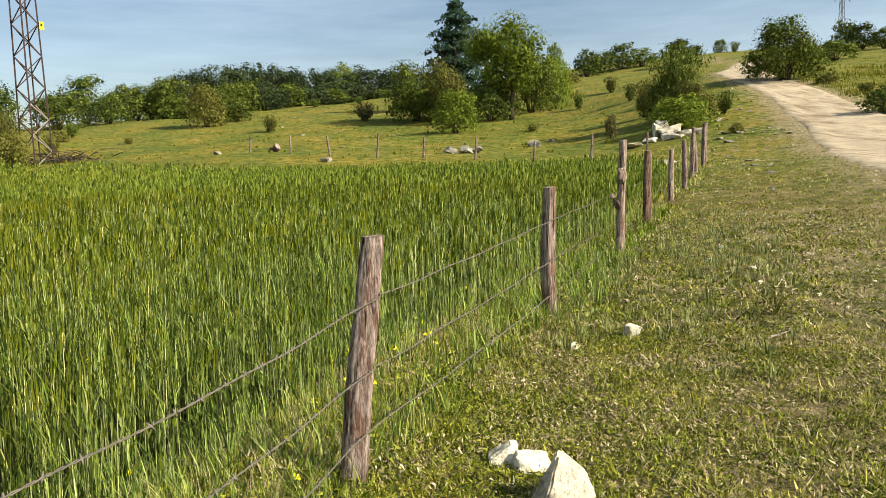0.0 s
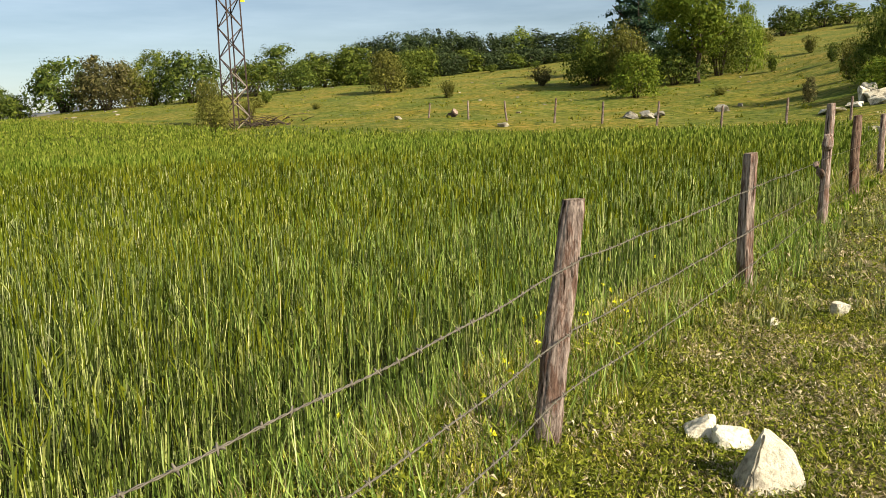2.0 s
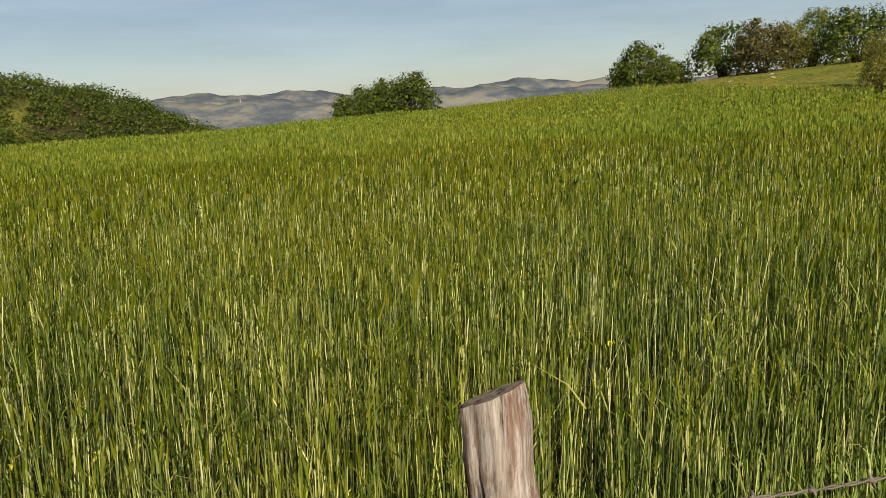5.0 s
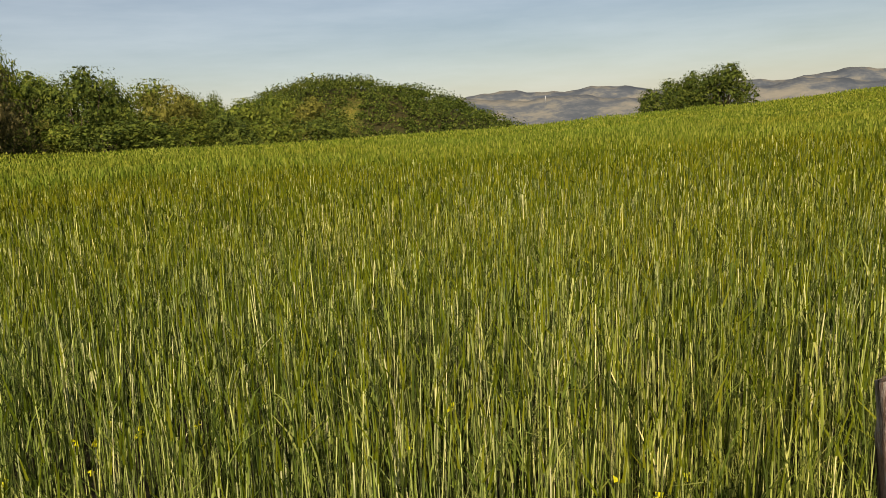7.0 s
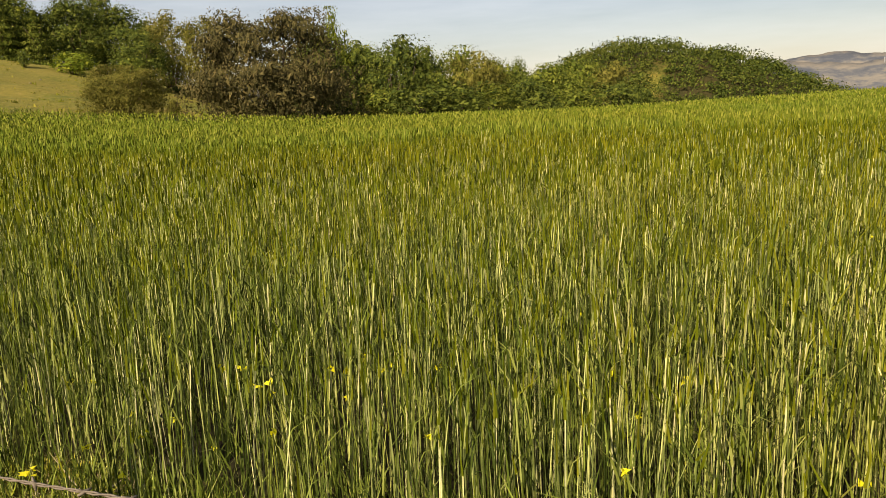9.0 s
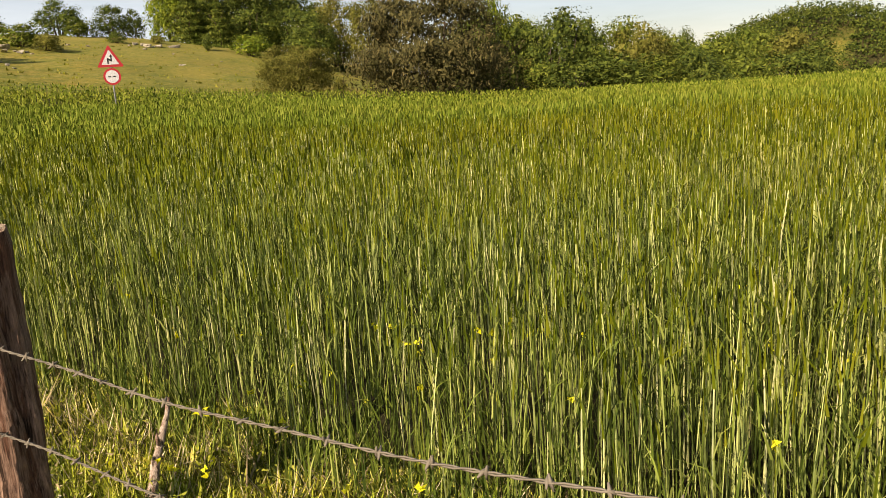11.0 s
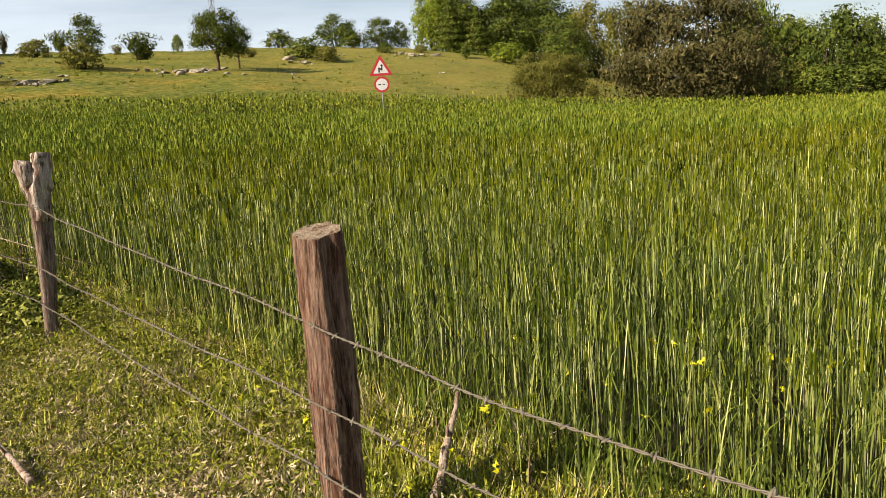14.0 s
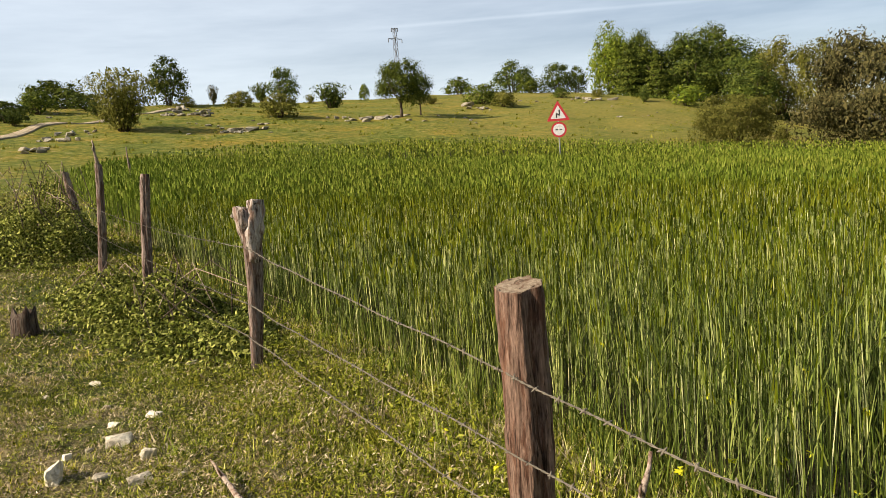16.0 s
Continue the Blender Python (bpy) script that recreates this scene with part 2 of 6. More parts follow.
def stone_material(name, shade, speckle=.75):
    m, n, l, b = material(name, 0.9, 0.2)
    co = n.new("ShaderNodeTexCoord")
    geo = n.new("ShaderNodeNewGeometry")
    broad = noise_node(n, l, 3.0, 5, 0.65, geo.outputs["Position"])
    fine = noise_node(n, l, 38, 6, 0.7, geo.outputs["Position"])
    r = color_ramp(n, ((.36, tuple(shade * c for c in (.24, .21, .155))), (.47, tuple(shade * c for c in (.66, .58, .43))), (.6, tuple(shade * c for c in (.82, .75, .58))), (.8, tuple(shade * c for c in (.86, .82, .70)))))
    l.new(broad.outputs["Fac"], r.inputs["Fac"])
    spots = color_ramp(n, ((.38, (.2, .19, .16)), (.52, (1, 1, 1))))
    l.new(fine.outputs["Fac"], spots.inputs["Fac"])
    col = mix_color(n, l, speckle, r.outputs["Color"], mix_color(n, l, 1.0, r.outputs["Color"], spots.outputs["Color"], "MULTIPLY"))
    info = n.new("ShaderNodeObjectInfo")
    hsv = n.new("ShaderNodeHueSaturation")
    mr = n.new("ShaderNodeMapRange")
    mr.inputs["To Min"].default_value, mr.inputs["To Max"].default_value = .7, 1.1
    l.new(info.outputs["Random"], mr.inputs["Value"])
    l.new(mr.outputs["Result"], hsv.inputs["Value"])
    l.new(col, hsv.inputs["Color"])
    l.new(hsv.outputs["Color"], b.inputs["Base Color"])
    bump(n, l, b, fine.outputs["Fac"], 0.7, 0.02)
    return m


M_STONE = stone_material("pale_limestone", .95, .5)
M_ROCK = stone_material("weathered_limestone", .48)
M_LEDGE = stone_material("tawny_limestone", .82)


def ground_material():
    """Pasture and verge: grass greens, straw patches and bare soil; soil under crop and wood painted darker for shade.
    """
    m, n, l, b = material("pasture_ground", 0.95, 0.1)
    geo = n.new("ShaderNodeNewGeometry")
    pos = geo.outputs["Position"]
    fine, mid, broad, vast = (noise_node(n, l, s, d, r, pos) for s, d, r in ((24, 6, .75), (2.2, 6, .7), (.22, 5, .62), (.03, 4, .6)))
    # lowest stops kept near-black to imitate shaded gaps between grass blades
    green = color_ramp(n, ((.30, (.012, .013, .003)), (.43, (.042, .043, .008)), (.56, (.105, .098, .02)), (.70, (.29, .24, .105))))
    l.new(fine.outputs["Fac"], green.inputs["Fac"])
    meadow = color_ramp(n, ((.30, (.022, .032, .005)), (.42, (.075, .090, .010)), (.54, (.145, .142, .017)), (.66, (.25, .205, .07))))
    l.new(mid.outputs["Fac"], meadow.inputs["Fac"])
    tint = color_ramp(n, ((.33, (.55, .76, .65)), (.5, (1, 1, 1)), (.65, (1.4, 1.1, 1.05))))
    l.new(broad.outputs["Fac"], tint.inputs["Fac"])
    far = n.new("ShaderNodeAttribute")
    far.attribute_name = "far"
    base = mix_color(n, l, far.outputs["Fac"], green.outputs["Color"], meadow.outputs["Color"])
    base = mix_color(n, l, 1.0, base, tint.outputs["Color"], "MULTIPLY")
    dry = n.new("ShaderNodeAttribute")
    dry.attribute_name = "dry"
    add = n.new("ShaderNodeMath")
    add.operation = "MULTIPLY_ADD"
    l.new(mid.outputs["Fac"], add.inputs[0])
    add.inputs[1].default_value = 1.1
    l.new(dry.outputs["Fac"], add.inputs[2])
    edge = color_ramp(n, ((.73, (0, 0, 0)), (.98, (1, 1, 1))))
    l.new(add.outputs["Value"], edge.inputs["Fac"])
    grit = noise_node(n, l, 70, 5, .8, pos)
    soil = color_ramp(n, ((.36, (.055, .042, .02)), (.46, (.17, .13, .066)), (.56, (.33, .255, .135)), (.66, (.64, .54, .35))))
    grain = mix_color(n, l, far.outputs["Fac"], grit.outputs["Fac"], fine.outputs["Fac"])
    l.new(grain, soil.inputs["Fac"])
    base = mix_color(n, l, edge.outputs["Color"], base, soil.outputs["Color"])
    lush = n.new("ShaderNodeAttribute")
    lush.attribute_name = "lush"
    base = mix_color(n, l, lush.outputs["Fac"], base, mix_color(n, l, mid.outputs["Fac"], (.05, .075, .008), (.115, .125, .015)))
    straw = n.new("ShaderNodeAttribute")
    straw.attribute_name = "straw"
    share = n.new("ShaderNodeMath")
    share.operation = "MULTIPLY"
    l.new(straw.outputs["Fac"], share.inputs[0])
    l.new(broad.outputs["Fac"], share.inputs[1])
    base = mix_color(n, l, share.outputs["Value"], base, mix_color(n, l, vast.outputs["Fac"], (.15, .138, .028), (.215, .182, .048)))
    # shade between stems and under trees, painted as near-black soil
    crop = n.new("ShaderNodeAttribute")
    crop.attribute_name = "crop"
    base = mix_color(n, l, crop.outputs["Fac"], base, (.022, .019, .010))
    l.new(base, b.inputs["Base Color"])
    bump(n, l, b, fine.outputs["Fac"], 0.9, 0.03)
    return m


M_GROUND = ground_material()


def road_material():
    m, n, l, b = material("pale_dirt_road", 0.95, 0.15)
    geo = n.new("ShaderNodeNewGeometry")
    fine, broad = (noise_node(n, l, s, 6, .7, geo.outputs["Position"]) for s in (14, .7))
    r = color_ramp(n, ((.3, (.27, .215, .145)), (.5, (.43, .36, .26)), (.7, (.54, .465, .355))))
    l.new(fine.outputs["Fac"], r.inputs["Fac"])
    t = color_ramp(n, ((.3, (.72, .7, .62)), (.6, (1.08, 1.05, 1))))
    l.new(broad.outputs["Fac"], t.inputs["Fac"])
    col = mix_color(n, l, 1.0, r.outputs["Color"], t.outputs["Color"], "MULTIPLY")
    # long streaks left by wheels
    mp = n.new("ShaderNodeMapping")
    mp.inputs["Rotation"].default_value = (0, 0, radians(20))
    mp.inputs["Scale"].default_value = (1.0, .07, 1.0)
    l.new(geo.outputs["Position"], mp.inputs["Vector"])
    streak = noise_node(n, l, 2.4, 5, .6, mp.outputs["Vector"])
    sr = color_ramp(n, ((.35, (.6, .54, .44)), (.5, (1, 1, 1)), (.68, (1.1, 1.06, .98))))
    l.new(streak.outputs["Fac"], sr.inputs["Fac"])
    col = mix_color(n, l, 1.0, col, sr.outputs["Color"], "MULTIPLY")
    # brown earth and weeds creep in from the rims
    rim = n.new("ShaderNodeAttribute")
    rim.attribute_name = "rim"
    creep = n.new("ShaderNodeMath")
    creep.operation = "ADD"
    l.new(rim.outputs["Fac"], creep.inputs[0])
    l.new(noise_node(n, l, 1.6, 6, .7, geo.outputs["Position"]).outputs["Fac"], creep.inputs[1])
    take = color_ramp(n, ((.85, (0, 0, 0)), (1.0, (1, 1, 1))))
    half_ = n.new("ShaderNodeMath")
    half_.operation = "MULTIPLY"
    half_.inputs[1].default_value = .75
    l.new(creep.outputs["Value"], half_.inputs[0])
    l.new(half_.outputs["Value"], take.inputs["Fac"])
    earth = color_ramp(n, ((.35, (.09, .075, .03)), (.5, (.2, .16, .08)), (.65, (.36, .29, .17))))
    l.new(fine.outputs["Fac"], earth.inputs["Fac"])
    l.new(mix_color(n, l, take.outputs["Color"], col, earth.outputs["Color"]), b.inputs["Base Color"])
    bump(n, l, b, fine.outputs["Fac"], 0.6, 0.03)
    return m


M_ROAD = road_material()


def far_hill_material():
    m, n, l, b = material("distant_hills", 1.0, 0.0)
    geo = n.new("ShaderNodeNewGeometry")
    mp = n.new("ShaderNodeMapping")
    mp.inputs["Scale"].default_value = (1, 1, 2.6)
    l.new(geo.outputs["Position"], mp.inputs["Vector"])
    a = noise_node(n, l, .008, 9, .66, mp.outputs["Vector"])
    # distance haze is mixed into the base colour as blue-grey
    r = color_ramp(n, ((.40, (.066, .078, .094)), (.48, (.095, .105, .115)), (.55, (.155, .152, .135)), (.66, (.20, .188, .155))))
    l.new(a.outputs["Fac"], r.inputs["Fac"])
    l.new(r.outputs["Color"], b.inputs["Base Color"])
    return m


M_FAR = far_hill_material()


# ---- makers of meshes ----
def part(name, bm, mat, parent=None, label=""):
    """One mesh object from a bmesh (or a finished mesh), under a thing or a part."""
    if isinstance(bm, bmesh.types.BMesh):
        me = bpy.data.meshes.new(name)
        bm.to_mesh(me)
        bm.free()
    else:
        me = bm
    if mat is not None and not me.materials:
        me.materials.append(mat)
    ob = new(name, me)
    ob.parent = parent
    if label:
        ob["label"] = label
    return ob


def mesh_from(name, verts, faces, mat, smooth=False):
    """A mesh from arrays of corners and of faces that all have the same number of corners."""
    verts, faces = np.asarray(verts, np.float32), np.asarray(faces, np.int32)
    me = bpy.data.meshes.new(name)
    k = faces.shape[1]
    me.vertices.add(len(verts))
    me.vertices.foreach_set("co", verts.ravel())
    me.loops.add(faces.size)
    me.loops.foreach_set("vertex_index", faces.ravel())
    me.polygons.add(len(faces))
    me.polygons.foreach_set("loop_start", np.arange(0, faces.size, k, dtype=np.int32))
    me.polygons.foreach_set("use_smooth", np.full(len(faces), smooth))
    me.update()
    me.validate()
    if mat is not None:
        me.materials.append(mat)
    return me


def empty(name, matrix=None):
    ob = new(name)
    if matrix is not None:
        ob.matrix_world = matrix
    return ob


def tube(bm, points, radii, sides=8, rough=0.0, cap=True, seed=0):
    """A tube along points; rough: unevenness of its radius."""
    rng = random.Random(seed)
    rings, side_noise = [], [1 + rng.uniform(-rough, rough) for _ in range(sides)]
    for i, (p, r) in enumerate(zip(points, radii)):
        p = Vector(p)
        d = (Vector(points[min(i + 1, len(points) - 1)]) - Vector(points[max(i - 1, 0)])).normalized()
        u = d.orthogonal().normalized() if abs(d.z) < .9 else Vector((1, 0, 0)).cross(d).normalized()
        v = d.cross(u)
        rings.append([bm.verts.new(p + (u * math.cos(2 * math.pi * k / sides) + v * math.sin(2 * math.pi * k / sides))
                                   * r * side_noise[k] * (1 + rng.uniform(-rough, rough) * .5)) for k in range(sides)])
    for a, b in zip(rings, rings[1:]):
        for k in range(sides):
            f = bm.faces.new((a[k], a[(k + 1) % sides], b[(k + 1) % sides], b[k]))
            f.smooth = True
    if cap:
        bm.faces.new(rings[0][::-1])
        bm.faces.new(rings[-1])
    return rings


def box(bm, matrix, bevel=0.0):
    made = bmesh.ops.create_cube(bm, size=1, matrix=matrix)
    if bevel:
        edges = list({e for v in made["verts"] for e in v.link_edges})
        bmesh.ops.bevel(bm, geom=edges, offset=bevel, segments=1, affect="EDGES")


def bar(bm, a, b, w, h=None):
    """A straight flat bar or angle from a to b."""
    a, b = Vector(a), Vector(b)
    d = b - a
    box(bm, Matrix.Translation((a + b) / 2) @ d.to_track_quat("Z", "Y").to_matrix().to_4x4() @ Matrix.Diagonal((w, h or w, d.length, 1)))


def at(bearing, distance, lift=0.0):
    """The place on the ground in that bearing and at that distance from the viewpoint."""
    x, y = -math.sin(radians(bearing)) * distance, math.cos(radians(bearing)) * distance
    return Vector((x, y, float(height(x, y)) + lift))


# ---- lie of the land: rise of the ground round the viewpoint, by bearing (degrees, anticlockwise from +y) and distance ----
RINGS = (0, 6, 15, 35, 48, 62, 80, 110, 150, 220, 400, 900, 4000)
RISE = {
    -40: (0, .05, .3, 1.3, 2.6, 4.2, 6.3, 9.6, 13, 16, 10, 0, 0),
    -28: (0, .05, .2, 1.1, 2.6, 4.6, 7.2, 10.4, 15, 23, 10, 0, 0),
    -19: (0, .02, .05, .75, 2.2, 4.9, 7.9, 9.6, 15, 24, 8, 0, 0),
    -10: (0, .02, .05, .35, 1.2, 2.6, 4.5, 7.6, 13.5, 21.5, 8, 0, 0),
    4: (0, .02, .05, .2, 1.25, 2.2, 3.6, 7.4, 11, 13, 4, 0, 0),
    12: (0, .02, .05, .15, 1.5, 2.2, 3.4, 6.9, 9.5, 10, 2, -10, 0),
    26: (0, .02, .05, .1, .7, 1.6, 3.0, 5.2, 7, 7, -4, -20, 0),
    38: (0, .02, .05, .1, .5, 1.2, 2.2, 3.4, 3.6, 2, -12, -30, 0),
    50: (0, .02, .05, .1, .4, .8, 1.3, 1.0, -1, -5, -25, -40, 0),
    62: (0, .02, .05, .05, .15, .3, .3, -1.2, -5, -12, -35, -50, 0),
    75: (0, .02, .0, -.1, -.1, -.15, -1, -4, -8, -9, -40, -60, 0),
    90: (0, .02, .0, -.1, -.15, -.5, -2, -4.5, -7, -8, -30, -60, 0),
    105: (0, .02, .02, -.05, .0, .0, -.4, -1.2, -2, -3, -12, -40, 0),
    115: (0, .02, .07, .27, .55, .9, 1.7, 3.9, 5.5, 5, 0, -10, 0),
    123: (0, .02, .15, .6, 1.2, 2.2, 4.2, 8.2, 11, 11, 5, 0, 0),
    131: (0, .02, .2, .95, 1.9, 3.4, 6.0, 10.2, 13, 13.5, 8, 0, 0),
    142: (0, .02, .3, 1.3, 2.7, 4.7, 7.4, 11.2, 13.5, 14, 8, 0, 0),
    155: (0, .07, .5, 1.9, 3.5, 5.5, 8.4, 12.0, 14, 15, 8, 0, 0),
    168: (0, .10, .8, 2.3, 3.9, 5.9, 8.8, 12.2, 15, 16, 8, 0, 0),
    200: (0, .10, .6, 1.8, 3.0, 4.5, 6.5, 9, 12, 14, 8, 0, 0),
    260: (0, .05, .1, .6, 1.2, 2, 3, 5, 7, 8, 4, 0, 0),
}


def _rise_table():
    """The rings and bearings, blended to a fine, smooth table."""
    bearings = np.array(sorted(RISE))
    s = np.linspace(0, 1, 481)
    fine_r = 4000 * s ** 4
    cols = np.array([np.interp(fine_r, RINGS, RISE[b]) for b in bearings])
    deg = np.arange(-40, 320)
    wrap_b = np.append(bearings, 320)
    wrap_c = np.vstack([cols, cols[:1]])
    table = np.array([np.interp(deg, wrap_b, wrap_c[:, j]) for j in range(len(s))]).T
    k = np.exp(-np.linspace(-2, 2, 11) ** 2)
    k /= k.sum()
    table = sum(w * np.roll(table, i - 5, 0) for i, w in enumerate(k))
    padded = np.pad(table, ((0, 0), (5, 5)), "edge")
    return sum(w * padded[:, i:i + len(s)] for i, w in enumerate(k))


RISE_TABLE = _rise_table()


def lumps(x, y, size, seed):
    """Soft lumps between -1 and 1 from summed waves."""
    rng = np.random.default_rng(seed)
    total = 0 * x
    for _ in range(7):
        a, p = rng.uniform(0, 2 * np.pi, 2)
        w = 2 * np.pi / (size * rng.uniform(.6, 1.6))
        total = total + np.sin(w * (x * np.cos(a) + y * np.sin(a)) + p)
    return total / 4


def height(x, y):
    """Height of the ground at x, y (numbers or arrays)."""
    x, y = np.asarray(x, float), np.asarray(y, float)
    r = np.hypot(x, y)
    b = (np.degrees(np.arctan2(-x, y)) + 40) % 360
    b0 = np.floor(b).astype(int)
    fb = b - b0
    i = np.minimum((r / 4000) ** .25 * 480, 479.999)
    i0 = i.astype(int)
    fi = i - i0
    t = RISE_TABLE
    z = ((t[b0 % 360, i0] * (1 - fi) + t[b0 % 360, i0 + 1] * fi) * (1 - fb)
         + (t[(b0 + 1) % 360, i0] * (1 - fi) + t[(b0 + 1) % 360, i0 + 1] * fi) * fb)
    # the wooded dome and its lower shoulder across the valley
    z = z + 18.4 * np.exp(-(((x + 217) / 30) ** 2 + ((y - 31) / 38) ** 2) ** 1.15)
    z = z + 8 * np.exp(-((x + 236) / 30) ** 2 - ((y - 2) / 24) ** 2)
    calm = np.clip((np.abs(x - np.interp(y, ROAD_Y, ROAD_X)) - 2) / 6, .12, 1)
    # hummocks: fine near the fence, broad on the pastures
    z = z + .02 * lumps(x, y, 1.3, 1) * np.clip(r / 3, .3, 1) * np.clip((24 - r) / 12, 0, 1) + .012 * lumps(x, y, .45, 6) * np.clip((9 - r) / 3, 0, 1)
    z = z + calm * (.12 * lumps(x, y, 11, 2) + .04 * lumps(x, y, 4.2, 7)) * np.clip((r - 30) / 30, 0, 1.3) + calm * .1 * lumps(x, y, 11, 2) * np.clip((r - 12) / 30, 0, .5)
    return z + .5 * lumps(x, y, 45, 3) * np.clip((r - 60) / 80, 0, 1)


# ---- ground, one sheet to the horizon ----
FENCE_Y = (-40, -22, -13.6, -8.6, -5.8, -2.05, .72, 3.75, 7.17, 10.96, 13.9, 18.2, 21.4, 24.1, 28.5, 33.5, 60)
FENCE_X = (-9, -5.0, -3.45, -2.8, -2.52, -1.72, -.93, -.17, 1.23, 2.69, 3.85, 5.47, 6.82, 7.87, 9.67, 11.5, 18)
FIELD_BEARING = (-20, -12, 0, 10, 26, 40, 50, 62, 75, 90, 105, 115, 123, 131, 142, 155, 168, 180)
FIELD_EDGE = (24, 27, 29.5, 34, 46, 76, 92, 88, 76, 63, 55, 49, 49, 48.5, 47, 41, 27, 20)
ROAD_Y = (-60, -30, -14, -2, 8, 18, 28, 40, 55, 70, 80, 100, 130)
ROAD_X = (-8, 1, 6, 9, 10.9, 13.2, 16.3, 20.5, 24.5, 26.8, 29.2, 36, 50)


def bearing_of(x, y):
    return (np.degrees(np.arctan2(-x, y)) + 100) % 360 - 100


def in_crop(x, y, margin=0.0):
    """How far inside the rye a place is, in metres (negative: outside)."""
    x, y = np.asarray(x, float), np.asarray(y, float)
    gap = np.interp(y, (-12, -6, -1, 2, 4.5, 9, 30), (1.2, 1.15, 1.1, .95, .8, .6, .6)) + .15 * lumps(x, y, 2.5, 9)
    beside = np.interp(y, FENCE_Y, FENCE_X) - gap - x
    r = np.hypot(x, y)
    far = np.interp(bearing_of(x, y), FIELD_BEARING, FIELD_EDGE) + 1.2 * lumps(x, y, 9, 8) - r
    return np.minimum(beside, far)


def dryness(x, y):
    """Wear by wheels and feet: most near the road."""
    off = np.abs(x - np.interp(y, ROAD_Y, ROAD_X))
    wear = np.clip(1.05 - (off - 2.5) / 9.5, 0, 1) * .43
    wear = wear * (1 - np.clip((np.hypot(x, y) - 13) / 16, 0, .45))
    wear = wear + .15 * np.exp(-((x + 1.35) / 1.1) ** 2 - ((y + 4.7) / 1.6) ** 2) - .14 * np.clip((np.hypot(x, y) - 40) / 30, 0, 1)
    wear = wear + .5 * np.exp(-((x + 1.42) / .45) ** 2 - ((y + 2.75) / .5) ** 2)
    return wear + .3 * np.clip(1 - (off - 2.0) / 1.8, 0, 1) + .06 * lumps(x, y, 3.5, 12) - np.clip((off - 9) / 20, 0, .35)


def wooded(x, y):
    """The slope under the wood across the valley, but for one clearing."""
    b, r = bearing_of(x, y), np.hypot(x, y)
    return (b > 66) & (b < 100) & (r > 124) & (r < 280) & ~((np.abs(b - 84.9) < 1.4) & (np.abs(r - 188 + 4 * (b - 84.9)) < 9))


def lushness(x, y):
    """Rank green growth in a belt outside the far edge of the rye."""
    return np.clip(1 + in_crop(x, y) / 9, 0, 1) * np.clip((np.hypot(x, y) - 24) / 6, 0, 1) * .85


def sere(x, y):
    """Pasture that has gone straw-brown: the hill behind the road sign and the brows."""
    r, b = np.hypot(x, y), bearing_of(x, y)
    return np.clip(1.0 * np.exp(-((b - 127) / 13) ** 2) * np.clip((r - 50) / 14, 0, 1) + .4 * np.clip((r - 60) / 40, 0, 1), 0, 1.4)


def build_ground():
    turns = 340
    r = np.concatenate([[.004, .25], np.geomspace(.6, 25, 76), np.linspace(26, 128, 96), np.geomspace(131, 4000, 52)])
    a = np.linspace(0, 2 * np.pi, turns, endpoint=False)
    R, A = np.meshgrid(r, a, indexing="ij")
    x, y = -np.sin(A) * R, np.cos(A) * R
    z = height(x, y)
    verts = np.stack([x, y, z], -1).reshape(-1, 3)
    i, j = np.meshgrid(np.arange(len(r) - 1), np.arange(turns), indexing="ij")
    k = (j + 1) % turns
    faces = np.stack([i * turns + j, i * turns + k, (i + 1) * turns + k, (i + 1) * turns + j], -1).reshape(-1, 4)[:, ::-1]
    me = mesh_from("ground", np.vstack([verts, [[0, 0, float(height(0, 0))]]]), faces, M_GROUND, True)
    for name, value in (("far", np.clip((np.hypot(verts[:, 0], verts[:, 1]) - 14) / 20, 0, 1)),
                        ("dry", dryness(verts[:, 0], verts[:, 1])),
                        ("straw", sere(verts[:, 0], verts[:, 1])),
                        ("lush", lushness(verts[:, 0], verts[:, 1])),
                        # mask of the ground painted dark for shade: under rye and wood
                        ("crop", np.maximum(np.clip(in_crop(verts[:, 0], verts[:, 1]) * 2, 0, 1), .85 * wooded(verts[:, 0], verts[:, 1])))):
        att = me.attributes.new(name, "FLOAT", "POINT")
        att.data.foreach_set("value", np.append(value, 0).astype(np.float32))
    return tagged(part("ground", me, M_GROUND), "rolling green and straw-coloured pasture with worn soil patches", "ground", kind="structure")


build_ground()


